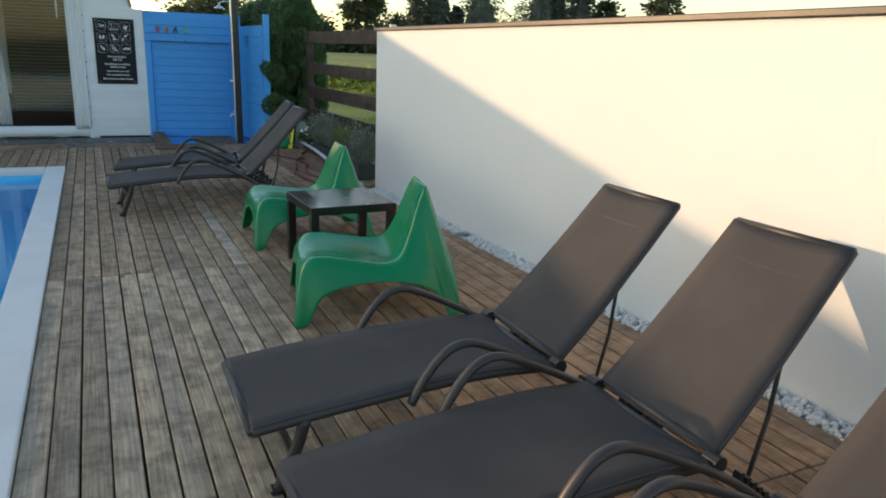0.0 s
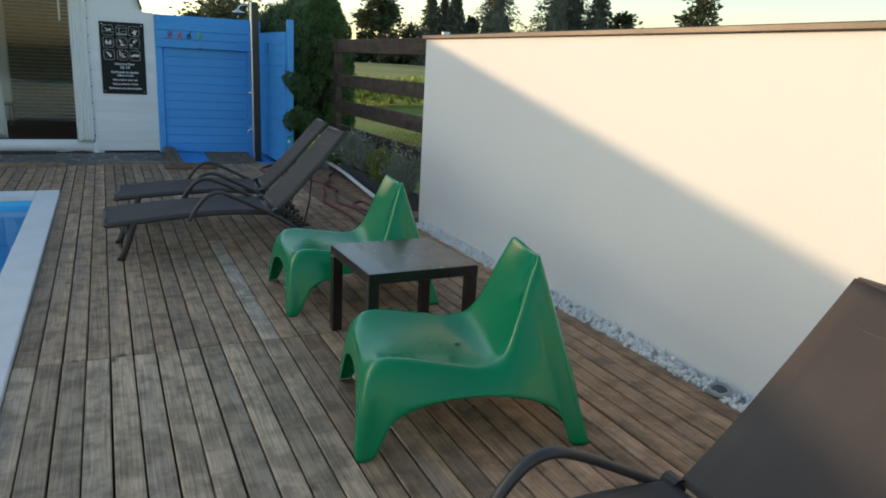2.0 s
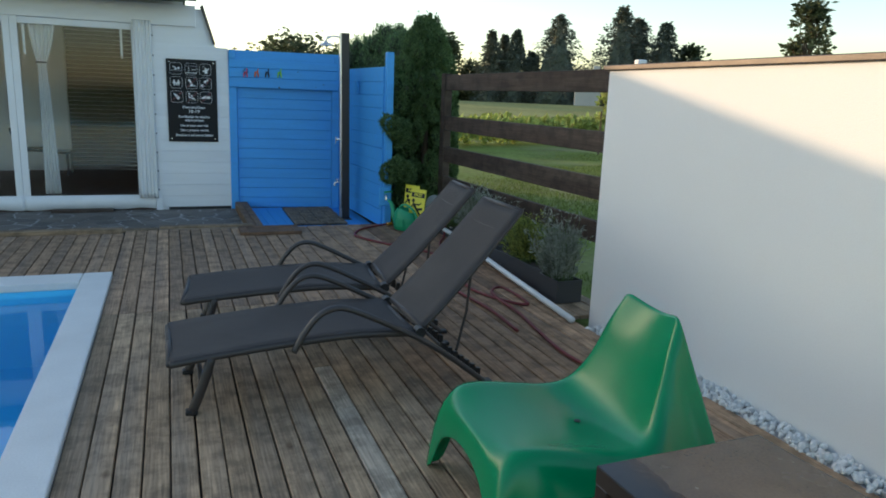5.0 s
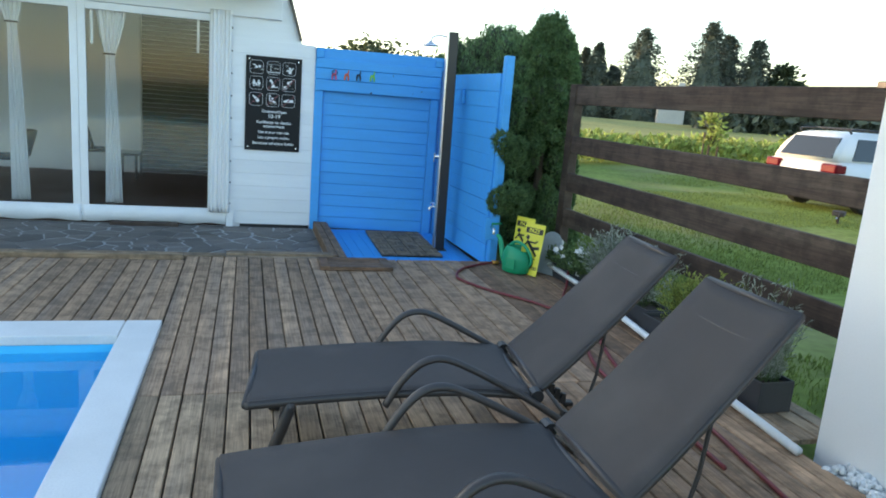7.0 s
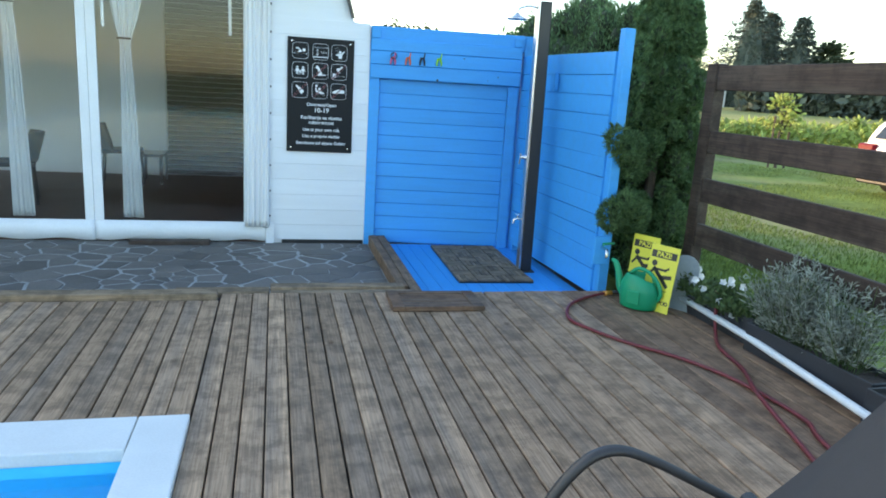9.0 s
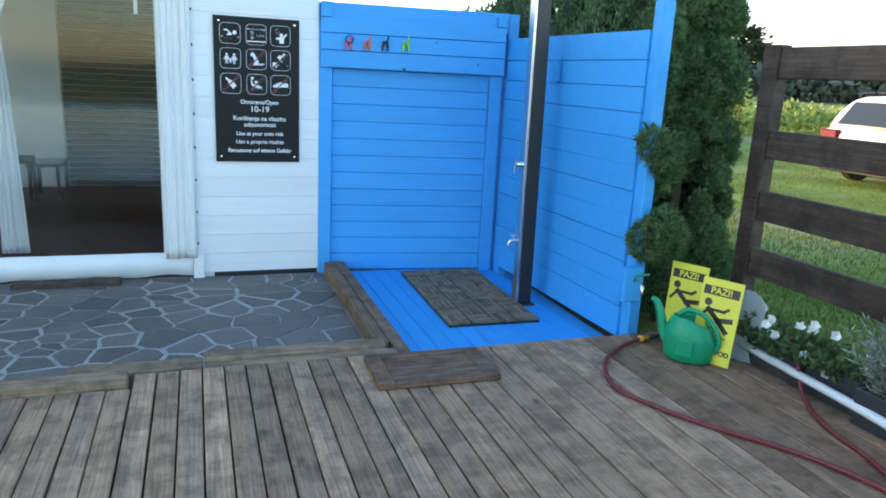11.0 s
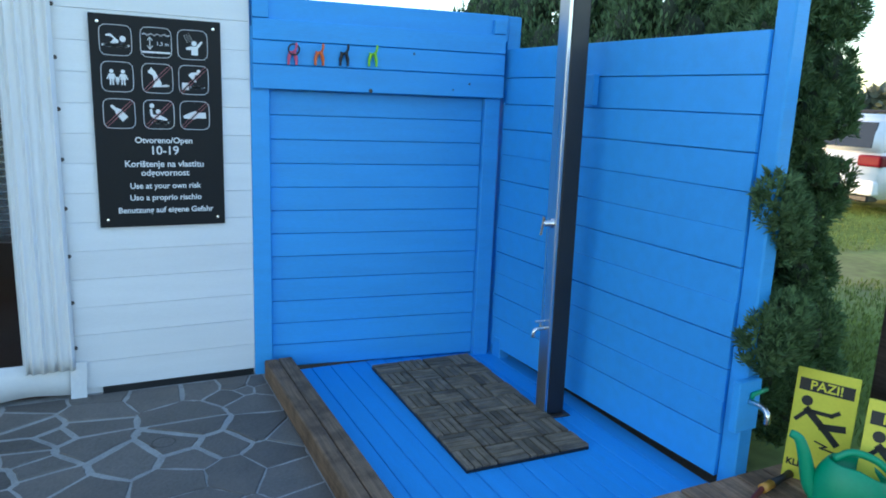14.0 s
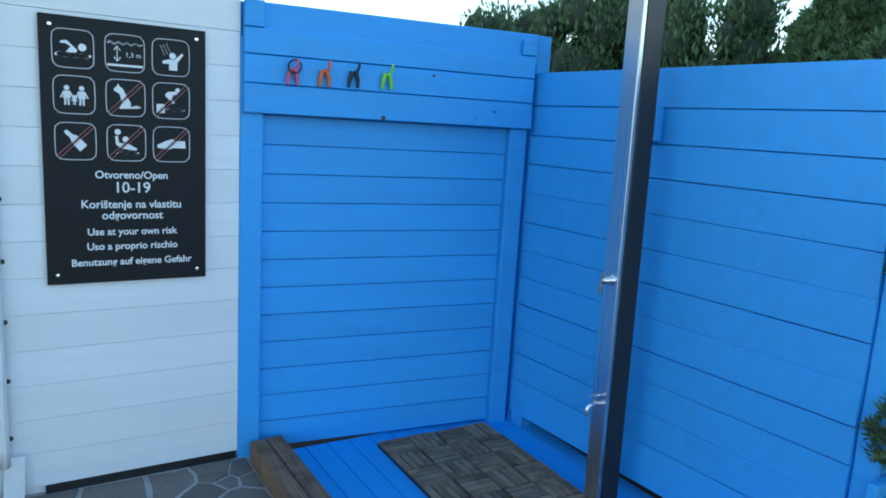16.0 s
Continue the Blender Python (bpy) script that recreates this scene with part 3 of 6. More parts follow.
def green_chair(m):
    """One-piece moulded chair, facing -x, on the floor at its middle."""
    t = empty("lounge_chair", m, "glossy green moulded plastic low lounge chair on the deck", "chair", "green chairs at the table")
    spine = bend([(-0.40, 0, 0.315), (-0.28, 0, 0.325), (-0.10, 0, 0.30), (0.02, 0, 0.283), (0.105, 0, 0.308), (0.17, 0, 0.42), (0.225, 0, 0.56), (0.28, 0, 0.685)], 4)
    wid = bend([(0.262, 0, 0), (0.275, 0, 0), (0.28, 0, 0), (0.278, 0, 0), (0.258, 0, 0), (0.22, 0, 0), (0.19, 0, 0), (0.168, 0, 0)], 4)
    bm = bmesh.new()
    nv, nu = 13, len(spine)
    top = []
    for i, (p, w) in enumerate(zip(spine, wid)):
        row = []
        for k in range(nv):
            v = -1 + 2 * k / (nv - 1)
            dish = 0.030 * (abs(v) ** 2.2) * (1 if i > 1 else 0.2)
            up = (0.016 * abs(v) ** 2 - 0.045 * abs(v) ** 9) * max(0, (i - nu + 4) / 3)
            fwd = -0.035 * abs(v) ** 2 * max(0, (i - 15) / (nu - 15))
            row.append(bm.verts.new((p.x + fwd, v * w.x, p.z + dish + up - (0.035 * abs(v) ** 3 if i == 0 else 0))))
        top.append(row)
    for a, b in zip(top, top[1:]):
        for k in range(nv - 1):
            bm.faces.new((a[k], a[k + 1], b[k + 1], b[k]))

    def arch(s, lo, hi, h):
        """Height of the lower edge: feet outside lo..hi, an arch between."""
        if s <= lo or s >= hi:
            return 0.0
        q = (s - lo) / (hi - lo)
        return h * min(1, (math.sin(math.pi * q)) ** 0.3)
    ring, low = [], []
    for k in range(nv):                                   # front edge
        v = -1 + 2 * k / (nv - 1)
        ring.append(top[0][k])
        low.append((-0.445 + 0.03 * (1 - v * v), 0.345 * v, arch(v, -0.80, 0.80, 0.23)))
    for i in range(1, nu):                                # far side
        s = i / (nu - 1)
        x = -0.445 + 0.90 * (s ** 0.92)
        ring.append(top[i][-1])
        low.append((x, 0.345 + 0.012 * math.sin(math.pi * s), arch(x, -0.362, 0.355, 0.235)))
    for k in range(nv - 2, -1, -1):                       # back edge
        v = -1 + 2 * k / (nv - 1)
        ring.append(top[-1][k])
        low.append((0.455 - 0.02 * (1 - v * v), 0.345 * v, arch(v, -0.7, 0.7, 0.25)))
    for i in range(nu - 2, 0, -1):                        # near side
        s = i / (nu - 1)
        x = -0.445 + 0.90 * (s ** 0.92)
        ring.append(top[i][0])
        low.append((x, -0.345 - 0.012 * math.sin(math.pi * s), arch(x, -0.362, 0.355, 0.235)))
    prev = ring
    steps = 6
    for j in range(1, steps + 1):
        q = j / steps
        cur = []
        for a, b in zip(ring, low):
            e = Vector(b)
            flare = q ** (0.6 + 0.4 * min(1, max(0, (a.co.z - 0.33) / 0.15)))
            cur.append(bm.verts.new((a.co.x + (e.x - a.co.x) * flare, a.co.y + (e.y - a.co.y) * flare, a.co.z + (e.z - a.co.z) * q)))
        for k in range(len(ring)):
            n = (k + 1) % len(ring)
            bm.faces.new((prev[k], prev[n], cur[n], cur[k]))
        prev = cur
    bmesh.ops.recalc_face_normals(bm, faces=bm.faces)
    shell = part("chair_shell", bm, GREEN, t, smooth=True)
    so = shell.modifiers.new("thick", "SOLIDIFY")
    so.thickness, so.offset = 0.009, -1
    ss = shell.modifiers.new("round", "SUBSURF")
    ss.levels = ss.render_levels = 1
    part("drain_hole", lathe(bmesh.new(), [(0.0, 0.0), (0.011, 0.0005), (0.011, 0.002), (0.0, 0.002)], 12, (0.0, 0.0, 0.287)), BLACK, t, "small dark drain hole")
    return t


chair = green_chair(pose(1.315, 3.525, 0, 0, 0, -12))
copy_thing(chair, pose(1.375, 5.085, 0, 0, 0, -3))


def side_table(m):
    t = empty("side_table", m, "black-brown square side table with dusty glossy top", "table")
    part("tabletop", boxed(-0.275, 0.275, -0.275, 0.275, 0.40, 0.45, 0.003, 2), BLACKBROWN, t)
    for x in (-0.249, 0.249):
        for y in (-0.249, 0.249):
            part("leg", boxed(x - 0.025, x + 0.025, y - 0.025, y + 0.025, 0, 0.3995, 0.002), BLACKBROWN, t)
    b = bmesh.new()
    r = random.Random(4)
    n = 40
    lo, hi = [], []
    for k in range(n + 1):
        y = -0.268 + 0.536 * k / n
        w = -0.155 + 0.022 * noise.noise(Vector((y * 14, 3.1, 0))) + 0.012 * noise.noise(Vector((y * 45, 1.7, 0)))
        lo.append(b.verts.new((w, y, 0.4503)))
        hi.append(b.verts.new((0.268, y, 0.4506)))
    for k in range(n):
        b.faces.new((lo[k], hi[k], hi[k + 1], lo[k + 1]))
    part("dust_film", b, DUSTFILM, t, "brownish dusty film on the top")
    return t


side_table(pose(1.375, 4.285, 0, 0, 0, 1.5))
# ---- foliage helpers ----
def from_arrays(name, verts, faces, material, parent=None):
    me = bpy.data.meshes.new(name)
    me.from_pydata(verts, [], faces)
    me.materials.append(material)
    ob = new(name, me)
    if parent is not None:
        ob.parent = parent
    return ob


def sprays(points, outs, size, rng, slim=0.45, droop=0.0):
    """Small bent leaves at points, leaning along outs. Returns vertices and faces."""
    verts, faces = [], []
    for p, o in zip(points, outs):
        d = Vector(o) + Vector((rng.uniform(-0.8, 0.8), rng.uniform(-0.8, 0.8), rng.uniform(-0.5, 0.9) - droop))
        if d.length < 1e-3:
            continue
        d.normalize()
        s = d.cross(Vector((rng.uniform(-1, 1), rng.uniform(-1, 1), rng.uniform(-1, 1))))
        if s.length < 1e-3:
            continue
        s.normalize()
        up = s.cross(d)
        L = size * rng.uniform(0.6, 1.4)
        w = L * slim * 0.5
        P = Vector(p)
        k = len(verts)
        verts += [P[:], (P + d * L * 0.5 + s * w)[:], (P + d * L + up * L * 0.15)[:], (P + d * L * 0.5 - s * w)[:]]
        faces += [(k, k + 1, k + 2), (k, k + 2, k + 3)]
    return verts, faces


def fans(points, outs, size, rng):
    """Flat curled fans of four slender fingers."""
    verts, faces = [], []
    for p, o in zip(points, outs):
        d = (Vector(o) + Vector((rng.uniform(-0.6, 0.6), rng.uniform(-0.6, 0.6), rng.uniform(-0.4, 0.6)))).normalized()
        s = d.cross(Vector((rng.uniform(-1, 1), rng.uniform(-1, 1), rng.uniform(-0.3, 0.3)))).normalized()
        up = s.cross(d)
        P = Vector(p)
        L0 = size * rng.uniform(0.7, 1.3)
        curl = rng.uniform(-0.5, 0.5)
        for a in (-0.75, -0.25, 0.25, 0.75):
            e = d * math.cos(a) + s * math.sin(a)
            w = e.cross(up) * L0 * 0.085
            L = L0 * rng.uniform(0.75, 1.1)
            k = len(verts)
            verts += [P[:], (P + e * L * 0.6 + w)[:], (P + e * L + up * L * curl)[:], (P + e * L * 0.6 - w)[:]]
            faces += [(k, k + 1, k + 2), (k, k + 2, k + 3)]
    return verts, faces


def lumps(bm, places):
    """Rough inner masses that keep a crown from showing through, darkened like its inner shade."""
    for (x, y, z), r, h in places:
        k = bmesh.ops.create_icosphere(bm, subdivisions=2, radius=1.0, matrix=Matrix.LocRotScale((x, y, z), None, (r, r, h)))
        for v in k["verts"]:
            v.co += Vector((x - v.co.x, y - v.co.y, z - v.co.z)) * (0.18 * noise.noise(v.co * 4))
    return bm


def thuja(m, h, r, n, size, seed, extra=(), label="dense dark green columnar thuja beside the deck"):
    """Column of soft upright sprays, with knobbly outline; extra: side knobs (x, y, z, radius)."""
    rng = random.Random(seed)
    t = empty("thuja_tree", m, label, "tree", "thuja hedge")
    part("trunk", tube(bmesh.new(), [(0, 0, -0.1), (0.02, 0.01, h * 0.4), (0, 0, h * 0.85)], [0.05, 0.04, 0.012], 8), BARK, t)
    knobs = []
    for k in range(int(86 * h)):
        z = 0.16 + (h - 0.25) * k / (86 * h)
        a = rng.uniform(0, 6.283)
        taper = (1 - max(0, (z / h - 0.68) / 0.32) ** 1.8 * 0.6) * (0.75 + 0.25 * min(1, z / (0.25 * h)))
        d = r * taper * rng.uniform(0.5, 0.97)
        knobs.append((d * math.cos(a), d * math.sin(a), z, r * rng.uniform(0.13, 0.25)))
    knobs += list(extra)
    pts, outs = [], []
    total = sum(k[3] ** 2 for k in knobs)
    for x, y, z, q in knobs:
        for _ in range(int(n * q * q / total)):
            v = Vector((rng.gauss(0, 1), rng.gauss(0, 1), rng.gauss(0, 1))).normalized()
            f = rng.uniform(0.75, 1.05)
            pts.append((x + v.x * q * f, y + v.y * q * f, z + v.z * q * 1.4 * f))
            outs.append((v.x * 0.7, v.y * 0.7, v.z * 0.4 + 0.8))
    for _ in range(n // 14):                              # loose upright tips round the top
        a, q = rng.uniform(0, 6.283), rng.random()
        z = h * (0.80 + 0.20 * q) + 0.03 * rng.gauss(0, 1)
        d = r * (1.0 - 0.6 * q) * rng.random() ** 0.5
        pts.append((d * math.cos(a), d * math.sin(a), z))
        outs.append((0.25 * math.cos(a), 0.25 * math.sin(a), 1.6))
    part("inner_mass", lumps(bmesh.new(), [((x * 0.9, y * 0.9, z), q * 0.80, q * 1.3) for x, y, z, q in knobs]), THUJA_SHADE, t)
    from_arrays("crown", *(fans(pts, outs, size, rng) if extra else sprays(pts, outs, size, rng, 0.34)), THUJA, t)
    return t


thuja(pose(2.86, 10.99, LAWN_Z), 2.36, 0.315, 50000, 0.040, 3, extra=((-0.32, -0.34, 0.36, 0.13), (-0.12, -0.32, 0.30, 0.15), (0.14, -0.27, 0.32, 0.15), (0.04, -0.30, 0.60, 0.13), (0.29, -0.14, 0.36, 0.13), (0.31, 0.02, 0.68, 0.12), (0.30, 0.04, 0.98, 0.12), (0.30, 0.05, 1.28, 0.11), (0.28, 0.06, 1.55, 0.10), (0.40, 0.34, 0.35, 0.15), (0.42, 0.34, 0.62, 0.14), (0.40, 0.32, 0.88, 0.14), (0.41, 0.34, 1.14, 0.14), (0.39, 0.33, 1.40, 0.14), (0.38, 0.32, 1.64, 0.13), (0.35, 0.30, 1.86, 0.12), (0.24, 0.24, 2.0, 0.12), (-0.60, -0.57, 1.22, 0.07), (-0.54, -0.56, 1.16, 0.075), (-0.48, -0.52, 1.08, 0.085), (-0.42, -0.45, 1.15, 0.09), (-0.59, -0.60, 0.70, 0.085), (-0.50, -0.60, 0.76, 0.085), (-0.43, -0.55, 0.70, 0.09), (-0.36, -0.46, 0.66, 0.11), (-0.42, -0.30, 1.42, 0.09), (-0.40, -0.30, 1.62, 0.09), (-0.38, -0.28, 1.82, 0.08), (-0.30, -0.2, 1.0, 0.1), (-0.25, -0.12, 1.62, 0.14)))
HEDGE = "dense green thuja of the hedge behind the blue screen"
for i, (x, y, h) in enumerate(((2.86, 11.75, 2.25), (2.88, 12.55, 2.42), (2.80, 13.35, 2.30), (2.75, 14.1, 2.15), (2.70, 14.9, 2.1))):
    thuja(pose(x, y, LAWN_Z), h, 0.46, 24000 if i < 3 else 5000, 0.038 if i < 3 else 0.08, 20 + i, label=HEDGE)


def conifer(m, h, r, seed, slender=1.0):
    """Whorls of drooping boughs that shorten towards a pointed top."""
    rng = random.Random(seed)
    t = empty("spruce_tree", m, "tall dark spruce standing far across the field", "tree", "far trees")
    part("trunk", tube(bmesh.new(), [(0, 0, 0), (0, 0, h * 0.5), (0, 0, h * 0.99)], [h * 0.018, h * 0.012, 0.03], 7), BARK, t)
    pts, outs = [], []
    limbs = bmesh.new()
    whorls = int(26 * slender)
    core = bmesh.new()                                   # dark inner boughs, ragged cone
    rings = []
    for k in range(9):
        q = k / 8
        rings.append([core.verts.new((math.cos(a) * w, math.sin(a) * w, h * (0.05 + 0.9 * q))) for a, w in [(2 * math.pi * j / 14, (0.62 * r * (1 - q) ** 0.9 + 0.01) * rng.uniform(0.55, 1.0)) for j in range(14)]])
    for a, b in zip(rings, rings[1:]):
        for j in range(14):
            core.faces.new((a[j], a[(j + 1) % 14], b[(j + 1) % 14], b[j]))
    part("inner_mass", core, CONIFER, t)
    for k in range(whorls):
        q = (k + 0.5 * rng.random()) / whorls
        z = h * (0.06 + 0.93 * q)
        for j in range(8):
            a = 2 * math.pi * (j + rng.random()) / 8
            L = 1.25 * r * (1 - q) ** 0.85 * rng.uniform(0.65, 1.15) + 0.02
            e = Vector((math.cos(a), math.sin(a), -0.25 + 0.3 * q))
            tube(limbs, [(0, 0, z), tuple(Vector((0, 0, z)) + e * L)], [0.04, 0.012], 3)
            for _ in range(26):
                f = rng.uniform(0.2, 1.0)
                w = 0.02 + 0.13 * L * (1.15 - f)
                p = Vector((0, 0, z)) + e * L * f + Vector((rng.gauss(0, w), rng.gauss(0, w), rng.gauss(-0.08, 0.12)))
                pts.append(p[:])
                outs.append((e.x * 0.9, e.y * 0.9, -0.3))
    tagged(part("limb", limbs, BARK, t), kind="stuff")
    from_arrays("crown", *sprays(pts, outs, 0.36, rng, 0.4, 0.3), CONIFER, t)
    return t


def broadleaf(m, h, r, seed, material, n=2600, size=0.4, label="broad-crowned tree far across the field", low=0.3, clumps=16):
    rng = random.Random(seed)
    t = empty("leafy_tree", m, label, "tree", "far trees")
    part("trunk", tube(bmesh.new(), [(0, 0, 0), (0.03 * h * rng.uniform(-1, 1), 0, h * 0.4), (0, 0, h * 0.85)], [h * 0.022, h * 0.015, 0.015], 7), BARK, t)
    pts, outs = [], []
    limbs = bmesh.new()
    for k in range(clumps):
        z0 = h * rng.uniform(low * 0.8, 0.75)
        a = 2.4 * k
        q = rng.uniform(low, 0.95)
        rr = r * math.sin(math.pi * min(0.97, 0.12 + 0.86 * (q - low) / (1 - low))) ** 0.7 * rng.uniform(0.5, 0.95)
        c = Vector((math.cos(a) * rr, math.sin(a) * rr, h * q))
        tube(limbs, [(0, 0, min(z0, h * q)), tuple(c * 0.6 + Vector((0, 0, z0 * 0.4))), tuple(c)], [0.02 * h * 0.4, 0.006 * h, 0.003 * h], 4)
        s = r * rng.uniform(0.28, 0.45)
        for _ in range(n // clumps):
            v = Vector((rng.gauss(0, 1), rng.gauss(0, 1), rng.gauss(0, 0.8)))
            pts.append((c + v * s * 0.55)[:])
            outs.append((v.x, v.y, 0.1))
    tagged(part("limb", limbs, BARK, t), kind="stuff")
    from_arrays("crown", *sprays(pts, outs, size, rng, 0.6), material, t)
    return t


def polar(az, d):
    return 0.1 + d * math.sin(radians(az)), 4.0 + d * math.cos(radians(az))


for i, (azi, d, h, r, sl) in enumerate(((24.75, 80, 9.2, 2.3, 0.9), (25.75, 82, 8.8, 2.6, 0.9), (26.7, 80, 9.3, 2.4, 0.9), (29.95, 80, 11.0, 5.2, 1.0), (27.9, 82, 7.1, 3.0, 0.8), (34.7, 80, 11.9, 5.4, 1.1), (35.9, 82, 11.0, 5.2, 1.0), (37.9, 80, 10.3, 3.8, 1.0))):
    conifer(pose(*polar(azi, d), LAWN_Z), h, r, 40 + i, sl)
for i, (azi, d, h, r) in enumerate(((39.85, 80, 7.9, 1.7), (20.7, 78, 8.0, 2.0), (9.0, 75, 6.6, 3.8), (12.0, 80, 6.2, 3.5), (22.6, 90, 5.6, 3.0), (15.8, 85, 4.6, 4.0), (31.4, 90, 5.0, 2.4), (41.9, 85, 4.0, 3.4))):
    broadleaf(pose(*polar(azi, d), LAWN_Z), h, r, 60 + i, BROADLEAF, 3600, 0.5)
broadleaf(pose(*polar(48.8, 23), LAWN_Z), 4.75, 0.56, 77, BROADLEAF, 2400, 0.17, "slim young tree rising behind the white wall", 0.25, 44)


sap = broadleaf(pose(12.5, 21.7, LAWN_Z), 1.95, 0.34, 79, CROP, 420, 0.13, "young staked sapling in front of the vines", 0.45)
for dx in (-0.22, 0.25):
    part("stake", tube(bmesh.new(), [(dx, 0, 0), (dx, 0, 1.3)], 0.03, 6), BARK, sap)


def row_of_leaves(name, x0, y0, x1, y1, h, w, n, size, material, label, category, seed):
    """A long low band of leaves that nobody could count."""
    rng = random.Random(seed)
    a, b = Vector((x0, y0, 0)), Vector((x1, y1, 0))
    side = Vector((b.y - a.y, a.x - b.x, 0)).normalized()
    pts, outs = [], []
    for _ in range(n):
        q = rng.random()
        top = h * (0.75 + 0.6 * noise.noise(Vector((q * (b - a).length * 0.9, seed, 0))))
        z = LAWN_Z + top * rng.random() ** 0.7
        p = a.lerp(b, q) + side * rng.gauss(0, w * 0.4)
        pts.append((p.x, p.y, z))
        outs.append((rng.uniform(-1, 1), rng.uniform(-1, 1), 0.5))
    ob = from_arrays(name, *sprays(pts, outs, size, rng, 0.55), material)
    return tagged(ob, label, category, kind="stuff")


row_of_leaves("vine_row", 4, 23.0, 30, 33.5, 1.12, 0.8, 8000, 0.24, CROP, "row of bright yellow-green vines across the lawn", "vines", 1)
row_of_leaves("far_hedge", 37, 58, 68, 38, 4.0, 2.0, 12000, 0.8, CONIFER, "long dark clipped hedge far across the field", "hedge", 3)
row_of_leaves("far_hedge", -10, 100, 66, 88, 4.2, 3.0, 9000, 0.9, BROADLEAF, "uneven line of far shrubs and low trees", "hedge", 4)
FIELD_SHEET = bmesh.new()
near_line = ((-40, 24, LAWN_Z + 0.02), (30, 33.9, LAWN_Z + 0.02), (94, 24, LAWN_Z + 0.02))
far_line = ((-40, 110, 1.1), (30, 65.9, 1.1), (95, 25, 1.1))      # the field rises gently towards the trees
back_line = ((-60, 320, 1.1), (60, 320, 1.1), (260, 320, 1.1))
field_grid = [[FIELD_SHEET.verts.new(v) for v in line] for line in (near_line, far_line, back_line)]
for a, b in zip(field_grid, field_grid[1:]):
    for k in range(2):
        FIELD_SHEET.faces.new((a[k], a[k + 1], b[k + 1], b[k]))
tagged(part("field", FIELD_SHEET, FIELD), "dry yellow-green field beyond the vines", "field", kind="structure")


def ridge():
    bm = bmesh.new()
    prev = None
    for k in range(80):
        a = radians(-60 + 2.0 * k)
        hgt = 1600 * math.tan(radians(1.0 + 0.7 * noise.noise(Vector((k * 0.13, 3.1, 0))) + 0.25 * noise.noise(Vector((k * 0.5, 8, 0)))))
        lo, hi = bm.verts.new((1450 * math.sin(a), 1450 * math.cos(a), -5)), bm.verts.new((1600 * math.sin(a), 1600 * math.cos(a), hgt))
        if prev:
            bm.faces.new((prev[0], lo, hi, prev[1]))
        prev = (lo, hi)
    return tagged(part("backdrop", bm, HAZY_HILL, smooth=True), "hazy blue-grey hills on the horizon", "hills", kind="structure")


ridge()
GREYWALL = mat("far_wall", (0.55, 0.53, 0.50), 0.9, 0.08, 1.0, 8.0, bump=0.0)
FARROOF = mat("far_roof", (0.16, 0.12, 0.11), 0.8, 0.2, 1.0, 8.0, bump=0.0)
REDROOF = mat("far_tiles", (0.13, 0.075, 0.06), 0.8, 0.2, 1.0, 8.0, bump=0.0)
FARGLASS = mat("far_glass", (0.05, 0.06, 0.07), 0.15, 0.1, 1.0, 8.0, bump=0.0)


def far_house(m, L, D, H, R, roof, label):
    t = empty("house", m, label, "house", "far houses")
    part("wall", boxed(-L / 2, L / 2, -D / 2, D / 2, 0, H), GREYWALL, t)
    part("roof", prism(bmesh.new(), [(-D / 2 - 0.5, H), (0, H + R), (D / 2 + 0.5, H), (D / 2 + 0.5, H - 0.15), (-D / 2 - 0.5, H - 0.15)], -L / 2 - 0.4, L / 2 + 0.4, swap="x"), roof, t)
    for k in range(int(L // 3)):
        x = -L / 2 + 1.5 + 3 * k
        part("window", boxed(x - 0.5, x + 0.5, -D / 2 - 0.04, -D / 2 - 0.003, H * 0.35, H * 0.75), FARGLASS, t)
    part("chimney", boxed(L * 0.2, L * 0.2 + 0.6, -0.3, 0.3, H + R * 0.5, H + R + 0.7), GREYWALL, t)
    return t


far_house(pose(*polar(32.4, 74), LAWN_Z, 0, 0, -30), 2.4, 5, 3.3, 1.2, FARROOF, "small pale house with dark roof behind the field")
far_house(pose(*polar(44.5, 75), LAWN_Z, 0, 0, -45), 16, 8, 2.2, 1.3, REDROOF, "long low house with dull brown-red roof across the field")
far_house(pose(*polar(22.5, 105), LAWN_Z, 0, 0, -20), 10, 7, 2.4, 1.8, FARROOF, "low grey house half hidden by trees")

# ---- white car on the lawn ----
CARWHITE = mat("car_paint", (0.78, 0.79, 0.80), 0.22, 0.02, 1.0, 8.0, bump=0.0)
CARGLASS = mat("car_glass", (0.025, 0.03, 0.035), 0.08, 0.05, 1.0, 8.0, bump=0.0)
REDLIGHT = mat("tail_light", (0.13, 0.004, 0.012), 0.35, 0.1, 3.0, 30.0, bump=0.0, spec=0.12)
TYRE = mat("tyre", (0.02, 0.02, 0.02), 0.8, 0.2, 6.0, 60.0, bump=0.1)


